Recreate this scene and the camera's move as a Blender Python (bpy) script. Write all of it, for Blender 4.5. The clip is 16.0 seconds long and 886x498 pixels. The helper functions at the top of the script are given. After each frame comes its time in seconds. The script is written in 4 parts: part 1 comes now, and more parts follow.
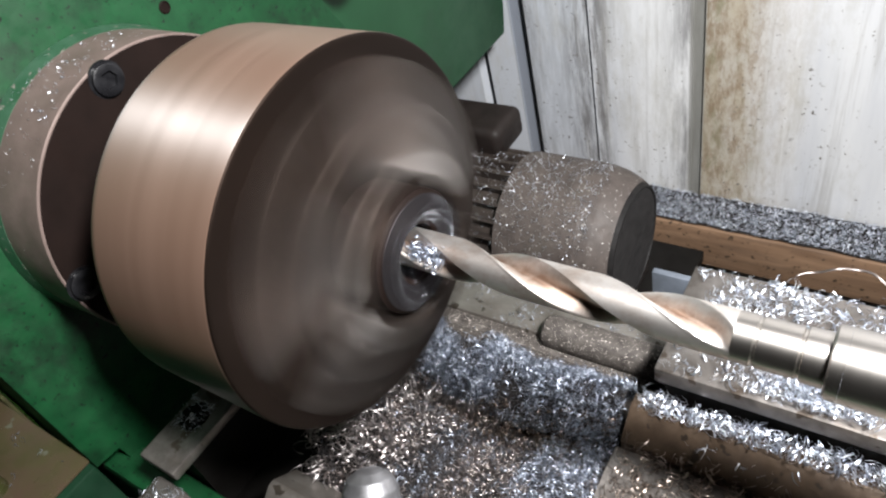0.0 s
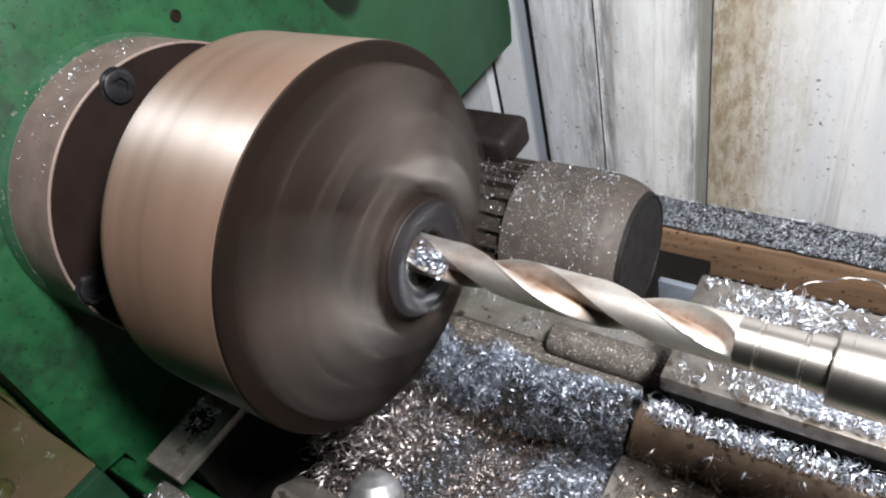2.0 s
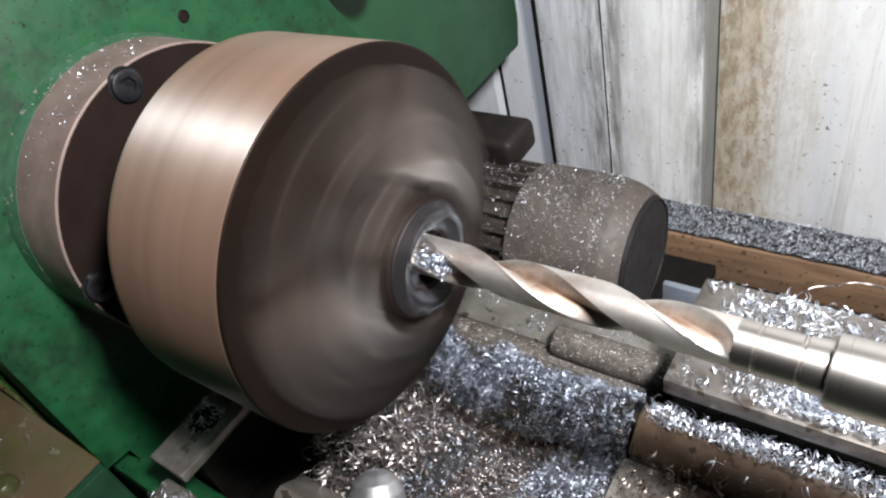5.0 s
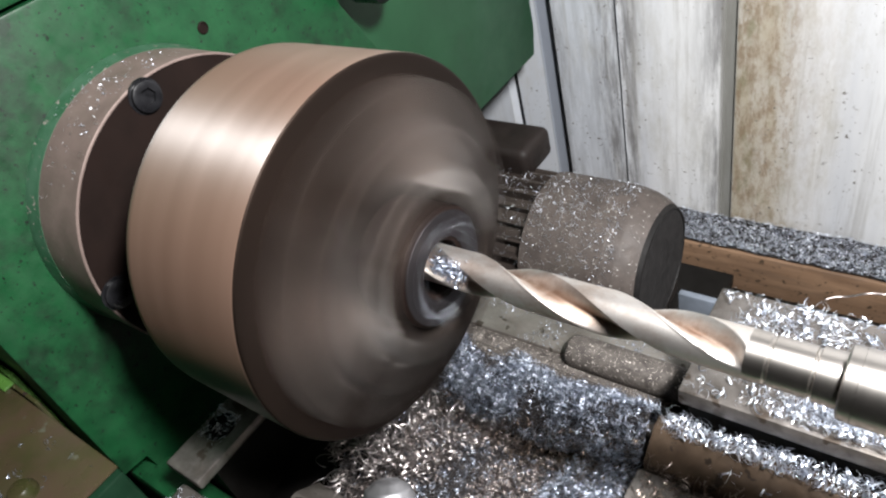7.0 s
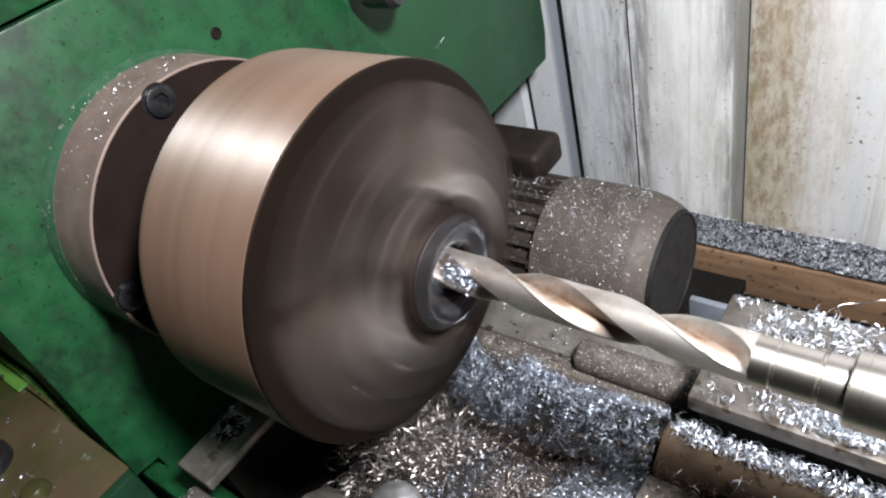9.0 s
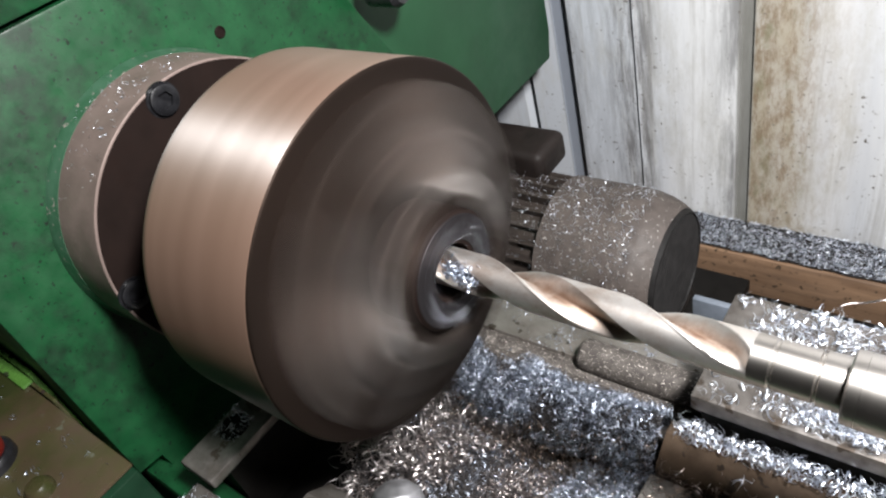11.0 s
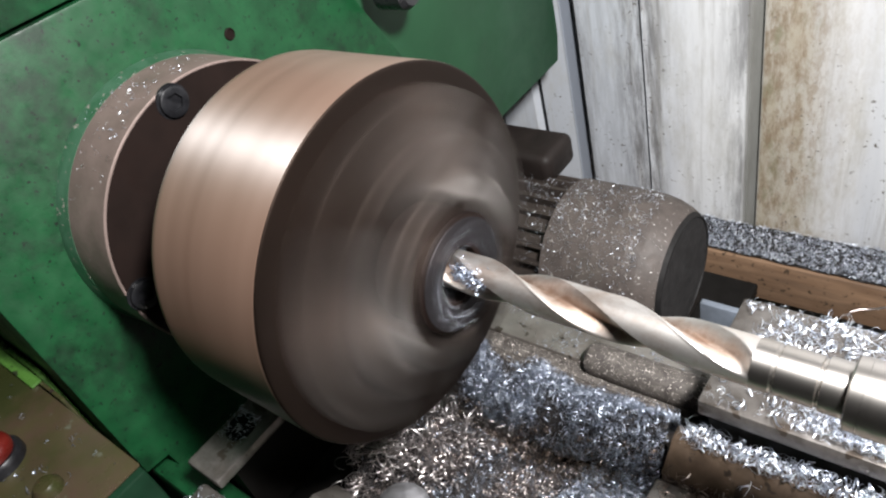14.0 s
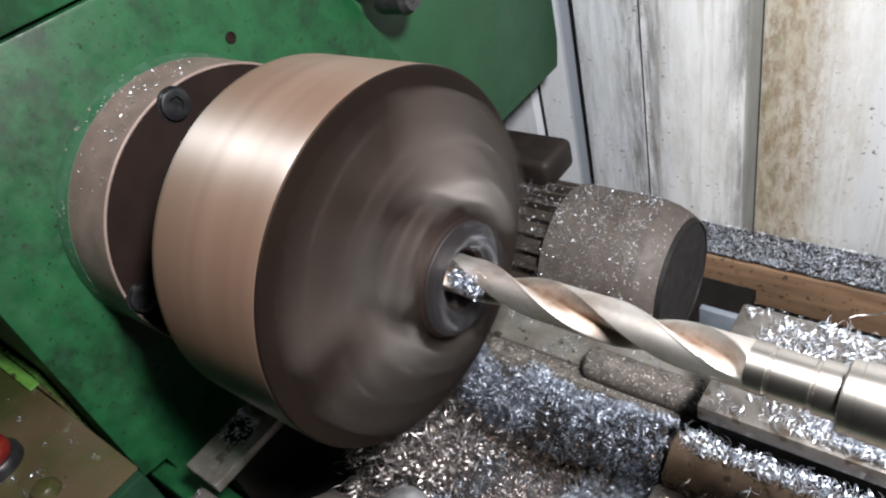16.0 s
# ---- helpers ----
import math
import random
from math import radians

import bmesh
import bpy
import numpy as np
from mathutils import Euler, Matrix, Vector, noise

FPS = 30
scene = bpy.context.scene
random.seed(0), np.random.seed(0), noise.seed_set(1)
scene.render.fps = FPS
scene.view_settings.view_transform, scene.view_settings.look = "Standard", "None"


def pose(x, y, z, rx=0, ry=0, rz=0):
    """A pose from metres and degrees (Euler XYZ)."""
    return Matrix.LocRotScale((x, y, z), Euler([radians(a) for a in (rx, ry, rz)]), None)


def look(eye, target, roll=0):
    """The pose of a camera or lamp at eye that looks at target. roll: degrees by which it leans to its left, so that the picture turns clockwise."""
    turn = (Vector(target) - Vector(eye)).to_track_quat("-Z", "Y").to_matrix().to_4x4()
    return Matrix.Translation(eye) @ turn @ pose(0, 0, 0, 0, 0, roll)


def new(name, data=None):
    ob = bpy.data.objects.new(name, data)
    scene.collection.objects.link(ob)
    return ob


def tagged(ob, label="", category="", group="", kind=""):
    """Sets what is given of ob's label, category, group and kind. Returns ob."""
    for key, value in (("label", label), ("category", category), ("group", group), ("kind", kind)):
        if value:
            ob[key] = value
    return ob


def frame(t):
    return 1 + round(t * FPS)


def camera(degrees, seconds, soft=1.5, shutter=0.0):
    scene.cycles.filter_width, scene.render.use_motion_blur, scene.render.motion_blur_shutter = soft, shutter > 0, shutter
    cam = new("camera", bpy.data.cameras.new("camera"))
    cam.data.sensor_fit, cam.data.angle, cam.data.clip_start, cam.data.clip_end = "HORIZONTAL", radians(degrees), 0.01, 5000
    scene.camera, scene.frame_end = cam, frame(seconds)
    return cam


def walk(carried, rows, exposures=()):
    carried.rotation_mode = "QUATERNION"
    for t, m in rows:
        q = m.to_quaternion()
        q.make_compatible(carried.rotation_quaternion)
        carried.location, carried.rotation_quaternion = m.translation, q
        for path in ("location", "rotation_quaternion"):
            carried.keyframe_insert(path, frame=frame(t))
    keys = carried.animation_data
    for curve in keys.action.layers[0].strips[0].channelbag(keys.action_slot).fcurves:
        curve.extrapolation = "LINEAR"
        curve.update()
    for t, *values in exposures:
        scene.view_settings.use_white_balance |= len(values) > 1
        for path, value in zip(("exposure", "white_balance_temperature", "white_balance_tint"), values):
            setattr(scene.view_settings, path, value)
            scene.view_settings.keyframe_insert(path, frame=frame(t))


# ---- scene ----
cam = camera(65.0, 16.0, soft=2.2, shutter=1.3)
PATH = [
    (0, 0.2656, -0.2206, 0.2756, 47.37, 12.53, 31.95),
    (0.5, 0.2688, -0.2226, 0.2738, 47.87, 12.94, 32.11),
    (1, 0.2676, -0.2213, 0.2749, 47.69, 12.80, 32.27),
    (1.5, 0.2673, -0.2224, 0.2747, 48.11, 12.67, 32.24),
    (2, 0.2679, -0.2229, 0.2749, 48.37, 12.68, 32.63),
    (2.5, 0.2694, -0.2241, 0.2732, 48.66, 12.62, 32.66),
    (3, 0.2663, -0.2226, 0.2755, 48.28, 12.36, 32.78),
    (5.5, 0.2699, -0.2239, 0.2749, 48.95, 12.85, 33.55),
    (6, 0.2699, -0.2232, 0.2756, 49.27, 13.07, 33.85),
    (6.5, 0.2705, -0.2242, 0.2760, 49.61, 12.99, 34.14),
    (7, 0.2717, -0.2234, 0.2766, 49.60, 13.35, 34.49),
    (7.5, 0.2728, -0.2226, 0.2771, 49.67, 13.67, 34.92),
    (8, 0.2731, -0.2219, 0.2774, 49.69, 13.93, 35.12),
    (8.5, 0.2741, -0.2232, 0.2773, 50.13, 13.83, 35.39),
    (9, 0.2740, -0.2229, 0.2773, 50.15, 13.80, 35.45),
    (11.5, 0.2747, -0.2230, 0.2776, 50.18, 13.91, 35.97),
    (12, 0.2746, -0.2228, 0.2782, 50.40, 13.90, 36.19),
    (12.5, 0.2751, -0.2237, 0.2770, 50.36, 14.09, 36.21),
    (13, 0.2767, -0.2243, 0.2767, 50.54, 14.11, 36.44),
    (13.5, 0.2738, -0.2225, 0.2780, 50.15, 13.99, 36.39),
    (14, 0.2740, -0.2226, 0.2789, 50.37, 13.93, 36.45),
    (14.5, 0.2750, -0.2231, 0.2779, 50.35, 14.08, 36.29),
    (15, 0.2747, -0.2232, 0.2779, 50.40, 13.96, 36.42),
    (15.5, 0.2736, -0.2239, 0.2779, 50.51, 13.73, 36.44),
    (16, 0.2732, -0.2241, 0.2787, 50.81, 13.63, 36.49),
]

walk(cam, [(t, pose(x, y, z, rx, ry, rz)) for t, x, y, z, rx, ry, rz in PATH])

# ---- light ----
world = bpy.data.worlds.new("workshop_air")
scene.world = world
world.use_nodes = True
world.node_tree.nodes["Background"].inputs[0].default_value = (0.80, 0.84, 0.95, 1)
world.node_tree.nodes["Background"].inputs[1].default_value = 0.004
scene.view_settings.exposure = 0.0


def area_lamp(name, eye, target, watts, sx, sy, color):
    data = bpy.data.lights.new(name, "AREA")
    data.shape, data.size, data.size_y, data.energy, data.color = "RECTANGLE", sx, sy, watts, color
    ob = new(name, data)
    ob.matrix_world = look(eye, target)
    return ob


LAMP = (0.52, -0.085, 0.60)
area_lamp("work_lamp_light", LAMP, (0.12, 0.15, -0.05), 33, 0.11, 0.13, (1.0, 0.99, 0.985))
# weak cool fill from above, added; no lamp is known there
area_lamp("ceiling_fill_light", (0.5, -0.3, 2.35), (0.35, 0.3, -0.2), 1.0, 1.2, 0.25, (0.84, 0.92, 1.0))


# ---- materials ----
def ramp(nt, stops, fac):
    n = nt.nodes.new("ShaderNodeValToRGB")
    e = n.color_ramp.elements
    while len(e) < len(stops):
        e.new(0.5)
    for k, (p, c) in zip(e, stops):
        k.position, k.color = p, (c, c, c, 1) if not isinstance(c, tuple) else (*c, 1)
    nt.links.new(fac, n.inputs[0])
    return n.outputs[0]


def noise_tex(nt, vec, scale, detail=5, rough=0.6, stretch=None):
    if stretch:
        mp = nt.nodes.new("ShaderNodeMapping")
        mp.inputs["Scale"].default_value = stretch
        nt.links.new(vec, mp.inputs[0])
        vec = mp.outputs[0]
    n = nt.nodes.new("ShaderNodeTexNoise")
    n.inputs["Scale"].default_value, n.inputs["Detail"].default_value, n.inputs["Roughness"].default_value = scale, detail, rough
    nt.links.new(vec, n.inputs["Vector"])
    return n.outputs["Fac"]


def mixc(nt, fac, a, b, mode="MIX"):
    n = nt.nodes.new("ShaderNodeMix")
    n.data_type, n.blend_type = "RGBA", mode
    for sock, v in ((n.inputs[0], fac), (n.inputs[6], a), (n.inputs[7], b)):
        if isinstance(v, (int, float)):
            sock.default_value = v
        elif isinstance(v, tuple):
            sock.default_value = (*v, 1)
        else:
            nt.links.new(v, sock)
    return n.outputs[2]


def base_mat(name, rough=0.5, metal=0.0):
    m = bpy.data.materials.new(name)
    m.use_nodes = True
    nt = m.node_tree
    b = nt.nodes["Principled BSDF"]
    b.inputs["Roughness"].default_value, b.inputs["Metallic"].default_value = rough, metal
    vec = nt.nodes.new("ShaderNodeTexCoord").outputs["Object"]
    return m, nt, b, vec


def bump(nt, b, h, strength, dist=0.001):
    n = nt.nodes.new("ShaderNodeBump")
    n.inputs["Strength"].default_value, n.inputs["Distance"].default_value = strength, dist
    nt.links.new(h, n.inputs["Height"])
    nt.links.new(n.outputs[0], b.inputs["Normal"])


def surface(name, light, dark, rough, metal=0.0, scale=40, spots=None, spot_scale=120, spot_at=0.68, grime=None, grime_at=0.55,
            stretch=None, relief=0.25, relief_scale=300, relief_dist=0.0006):
    """Two colours by a broad noise, small spots and broad grime over them, fine relief."""
    m, nt, b, vec = base_mat(name, rough, metal)
    c = mixc(nt, ramp(nt, [(0.35, 0.0), (0.65, 1.0)], noise_tex(nt, vec, scale, stretch=stretch)), dark, light)
    if grime:
        g = ramp(nt, [(grime_at, 0.0), (grime_at + 0.16, 0.85)], noise_tex(nt, vec, scale * 0.45, 8, 0.7, stretch))
        c = mixc(nt, g, c, grime)
    if spots:
        s = ramp(nt, [(spot_at, 0.0), (spot_at + 0.04, 1.0)], noise_tex(nt, vec, spot_scale, 3, 0.6))
        c = mixc(nt, s, c, spots)
    nt.links.new(c, b.inputs["Base Color"])
    r = ramp(nt, [(0.3, max(rough - 0.12, 0.03)), (0.7, min(rough + 0.14, 1.0))], noise_tex(nt, vec, scale * 1.7, 6))
    nt.links.new(r, b.inputs["Roughness"])
    bump(nt, b, noise_tex(nt, vec, relief_scale, 6), relief, relief_dist)
    return m


def turned(name, light, dark, rough, aniso, ring=260, metal=1.0):
    """Metal turned on a lathe: fine rings round the x axis."""
    m, nt, b, vec = base_mat(name, rough, metal)
    rings = noise_tex(nt, vec, 1.0, 4, 0.6, (ring, 3, 3))
    c = mixc(nt, ramp(nt, [(0.32, 0.0), (0.7, 1.0)], rings), dark, light)
    stain = ramp(nt, [(0.5, 0.0), (0.75, 0.6)], noise_tex(nt, vec, 22, 6))
    c = mixc(nt, stain, c, tuple(0.72 * k for k in dark))
    nt.links.new(c, b.inputs["Base Color"])
    nt.links.new(ramp(nt, [(0.3, rough - 0.02), (0.7, rough + 0.03)], rings), b.inputs["Roughness"])
    b.inputs["Anisotropic"].default_value, b.inputs["Anisotropic Rotation"].default_value = aniso, 0.25
    tan = nt.nodes.new("ShaderNodeTangent")
    tan.direction_type, tan.axis = "RADIAL", "X"
    nt.links.new(tan.outputs[0], b.inputs["Tangent"])
    return m


GREEN = surface("green_machine_paint", (0.0062, 0.048, 0.0165), (0.0040, 0.033, 0.0115), 0.46, scale=42, spots=(0.004, 0.007, 0.005), spot_scale=230,
                spot_at=0.635, grime=(0.0035, 0.012, 0.006), grime_at=0.50, relief=0.18, relief_scale=160)
GREEN.node_tree.nodes["Principled BSDF"].inputs["Specular IOR Level"].default_value = 0.25
GREEN_DARK = surface("dull_green_paint", (0.010, 0.054, 0.021), (0.0075, 0.043, 0.0165), 0.45, scale=11, spots=(0.16, 0.05, 0.03), spot_scale=30,
                     spot_at=0.74, grime=(0.008, 0.028, 0.013), grime_at=0.55, relief=0.18, relief_scale=160)
# the green darkened: shadow on the gearbox side is put into the colour
GREEN_SHADED = surface("shaded_green_paint", (0.0030, 0.018, 0.008), (0.0018, 0.011, 0.005), 0.5, scale=30)
GREEN_SHADED.node_tree.nodes["Principled BSDF"].inputs["Specular IOR Level"].default_value = 0.2
GREEN_PALE = surface("rubbed_pale_green_paint", (0.032, 0.080, 0.048), (0.014, 0.055, 0.026), 0.45, scale=40, spots=(0.16, 0.15, 0.13), spot_scale=180, spot_at=0.62)
OLIVE = surface("oily_olive_paint", (0.036, 0.033, 0.013), (0.016, 0.019, 0.006), 0.30, scale=12, spots=(0.05, 0.05, 0.035), spot_scale=60,
                spot_at=0.66, grime=(0.040, 0.024, 0.018), grime_at=0.44, relief=0.2, relief_scale=140)
CHUCK = turned("turned_chuck_steel", (0.160, 0.102, 0.076), (0.117, 0.072, 0.052), 0.34, 0.96, 55, 0.08)
CHUCK.node_tree.nodes["Principled BSDF"].inputs["IOR"].default_value = 2.7
CHUCK.node_tree.nodes["Principled BSDF"].inputs["Specular IOR Level"].default_value = 0.52
CHUCK_FACE = turned("dark_chuck_face", (0.036, 0.026, 0.0215), (0.016, 0.0105, 0.0083), 0.50, 0.0, 40, 1.0)
JAW = surface("glinting_jaw_flanks", (0.84, 0.80, 0.77), (0.70, 0.66, 0.64), 0.46, 1.0, 60, relief=0.15)
JAW_DARK = surface("dark_jaw_steps", (0.088, 0.071, 0.062), (0.042, 0.032, 0.027), 0.50, 1.0, 60, relief=0.15)
BOSS = surface("oiled_turned_steel", (0.19, 0.141, 0.126), (0.135, 0.10, 0.088), 0.55, 0.35, 30, spots=(0.75, 0.75, 0.78), spot_scale=240, spot_at=0.72)
# oily steel; the shade behind the chuck and in the bore is put in
DARK_STEEL = surface("shaded_oily_steel", (0.008, 0.0042, 0.0033), (0.005, 0.0027, 0.0021), 0.7, 0.0, 25, relief=0.1)
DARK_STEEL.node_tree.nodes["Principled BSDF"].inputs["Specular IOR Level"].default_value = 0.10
BLACK_OXIDE = surface("black_oxide_steel", (0.012, 0.012, 0.014), (0.007, 0.007, 0.008), 0.34, 0.3, 80, relief=0.1)
BLACK_PLASTIC = surface("black_plastic", (0.018, 0.018, 0.02), (0.010, 0.010, 0.011), 0.30, 0, 80, relief=0.1)
STEEL = surface("worn_grey_steel", (0.26, 0.24, 0.225), (0.13, 0.116, 0.105), 0.45, 0.8, 50, spots=(0.10, 0.08, 0.065), spot_scale=55, spot_at=0.62,
                grime=(0.17, 0.145, 0.125), grime_at=0.56)
WAY = surface("oiled_bed_iron", (0.25, 0.235, 0.215), (0.15, 0.135, 0.12), 0.42, 0.65, 35, spots=(0.06, 0.05, 0.04), spot_scale=70, spot_at=0.62,
              grime=(0.10, 0.08, 0.065), grime_at=0.52, stretch=(0.5, 1, 1))
DUSTY = surface("chip_dusted_iron", (0.090, 0.079, 0.070), (0.036, 0.030, 0.027), 0.6, 0.3, 120, spots=(0.60, 0.55, 0.50), spot_scale=620, spot_at=0.625,
                relief=0.6, relief_scale=420, relief_dist=0.0015)
# near black: the shade of gaps under and behind parts is put in
BED_DARK = surface("gap_shade_casting", (0.006, 0.0053, 0.0047), (0.0035, 0.003, 0.0027), 0.55, 0, 30, relief=0.3)
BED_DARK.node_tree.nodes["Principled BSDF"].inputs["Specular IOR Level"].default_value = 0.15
MOTOR = surface("dusty_motor_paint", (0.072, 0.058, 0.051), (0.044, 0.035, 0.031), 0.62, 0, 45, spots=(0.50, 0.48, 0.45), spot_scale=300, spot_at=0.655,
                grime=(0.062, 0.053, 0.045), grime_at=0.55, relief=0.5, relief_scale=380, relief_dist=0.001)
JOINT = surface("joint_gap_shade", (0.060, 0.066, 0.076), (0.028, 0.030, 0.034), 0.6, 0, 60)
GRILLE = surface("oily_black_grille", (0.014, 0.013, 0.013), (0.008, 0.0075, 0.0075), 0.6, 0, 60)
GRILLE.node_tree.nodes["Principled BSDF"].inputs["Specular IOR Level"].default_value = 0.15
MOTOR_DARK = surface("oily_motor_fins", (0.044, 0.035, 0.030), (0.022, 0.017, 0.015), 0.40, 0.1, 40, spots=(0.4, 0.38, 0.36), spot_scale=380, spot_at=0.70)
BROWN_BOX = surface("oily_brown_box", (0.013, 0.009, 0.0078), (0.008, 0.0057, 0.005), 0.55, 0, 30, relief=0.15)
BROWN_BOX.node_tree.nodes["Principled BSDF"].inputs["Specular IOR Level"].default_value = 0.25
WOOD = surface("oiled_wood", (0.25, 0.155, 0.095), (0.15, 0.09, 0.055), 0.55, 0, 30, spots=(0.06, 0.04, 0.025), spot_scale=110, spot_at=0.62,
               stretch=(0.25, 2.5, 2.5), grime=(0.12, 0.08, 0.055), grime_at=0.53, relief=0.4, relief_scale=120)
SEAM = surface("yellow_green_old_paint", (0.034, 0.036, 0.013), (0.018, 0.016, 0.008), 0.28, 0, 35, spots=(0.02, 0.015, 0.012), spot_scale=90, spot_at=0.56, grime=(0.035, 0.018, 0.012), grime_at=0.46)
# bright green glint along the far seam, put into the paint colour
GLINT_SEAM = surface("yellow_green_glint_paint", (0.044, 0.108, 0.020), (0.015, 0.032, 0.009), 0.26, 0, 60, spots=(0.015, 0.02, 0.010), spot_scale=70, spot_at=0.62, stretch=(0.12, 1, 1))
RED = surface("red_plastic", (0.075, 0.006, 0.004), (0.05, 0.004, 0.003), 0.35, 0, 40)
OILY_BROWN = surface("brown_oiled_iron", (0.105, 0.073, 0.050), (0.055, 0.037, 0.025), 0.4, 0.4, 45, spots=(0.03, 0.022, 0.016), spot_scale=60, spot_at=0.6)
SATIN = surface("satin_grey_steel", (0.20, 0.20, 0.21), (0.15, 0.15, 0.155), 0.50, 0.85, 60, relief=0.08)
BLUE_GREY = surface("blue_grey_paint", (0.13, 0.15, 0.185), (0.08, 0.092, 0.11), 0.5, 0, 30, spots=(0.05, 0.05, 0.05), spot_scale=60, spot_at=0.66)
ROOM = surface("brown_room_shell", (0.040, 0.025, 0.018), (0.024, 0.015, 0.011), 0.85, 0, 3, grime=(0.03, 0.02, 0.015))
CONCRETE = surface("dark_concrete", (0.022, 0.017, 0.014), (0.012, 0.009, 0.007), 0.8, 0, 4, grime=(0.016, 0.012, 0.010))


def chip_mat(name, a, b_, rough):
    m, nt, b, vec = base_mat(name, rough, 1.0)
    geo = nt.nodes.new("ShaderNodeNewGeometry")
    c = ramp(nt, [(0.0, b_), (0.55, a), (1.0, tuple(min(1, 1.25 * k) for k in a))], geo.outputs["Random Per Island"])
    nt.links.new(c, b.inputs["Base Color"])
    return m


CHIP = chip_mat("bright_steel_swarf", (0.455, 0.495, 0.58), (0.05, 0.06, 0.08), 0.48)
CHIP_WHITE = chip_mat("fresh_white_swarf", (0.72, 0.76, 0.85), (0.32, 0.35, 0.41), 0.48)
CHIP_GREY = chip_mat("dull_grey_swarf", (0.34, 0.31, 0.305), (0.07, 0.06, 0.056), 0.42)
CHIP_LOOP = chip_mat("pale_grey_turnings", (0.50, 0.465, 0.46), (0.18, 0.16, 0.155), 0.42)
CHIP_STRAW = chip_mat("straw_brown_curls", (0.46, 0.39, 0.345), (0.10, 0.075, 0.06), 0.42)
CHIP_SHADED = chip_mat("shaded_brown_swarf", (0.24, 0.185, 0.15), (0.04, 0.026, 0.019), 0.45)
CHIP_BROWN = chip_mat("straw_steel_swarf", (0.37, 0.325, 0.31), (0.05, 0.036, 0.031), 0.42)


def hss():
    """Bright high-speed steel, straw-brown oil film down in the flutes."""
    m, nt, b, vec = base_mat("high_speed_steel", 0.3, 1.0)
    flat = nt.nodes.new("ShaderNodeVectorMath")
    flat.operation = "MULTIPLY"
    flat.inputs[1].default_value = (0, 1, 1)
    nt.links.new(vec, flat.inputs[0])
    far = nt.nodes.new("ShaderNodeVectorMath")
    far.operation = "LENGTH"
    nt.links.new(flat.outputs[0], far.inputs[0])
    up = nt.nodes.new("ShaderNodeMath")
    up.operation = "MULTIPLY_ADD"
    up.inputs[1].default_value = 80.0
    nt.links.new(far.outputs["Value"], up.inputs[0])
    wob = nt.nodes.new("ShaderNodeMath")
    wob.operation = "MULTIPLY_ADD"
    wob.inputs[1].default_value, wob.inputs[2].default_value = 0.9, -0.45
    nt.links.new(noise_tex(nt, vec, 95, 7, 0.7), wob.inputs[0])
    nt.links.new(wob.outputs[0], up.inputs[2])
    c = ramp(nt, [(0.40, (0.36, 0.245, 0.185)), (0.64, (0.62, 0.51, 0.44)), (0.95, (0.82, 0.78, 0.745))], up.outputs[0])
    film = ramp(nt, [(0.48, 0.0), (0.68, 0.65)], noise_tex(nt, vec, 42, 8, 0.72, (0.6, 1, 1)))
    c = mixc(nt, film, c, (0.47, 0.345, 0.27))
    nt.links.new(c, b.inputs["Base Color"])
    nt.links.new(ramp(nt, [(0.50, 0.48), (0.95, 0.43)], up.outputs[0]), b.inputs["Roughness"])
    bump(nt, b, noise_tex(nt, vec, 1, 4, 0.6, (700, 90, 90)), 0.1, 0.0002)
    return m


HSS = hss()
SHANK = turned("ground_shank_steel", (0.62, 0.585, 0.55), (0.57, 0.535, 0.50), 0.37, 0.62, 35)


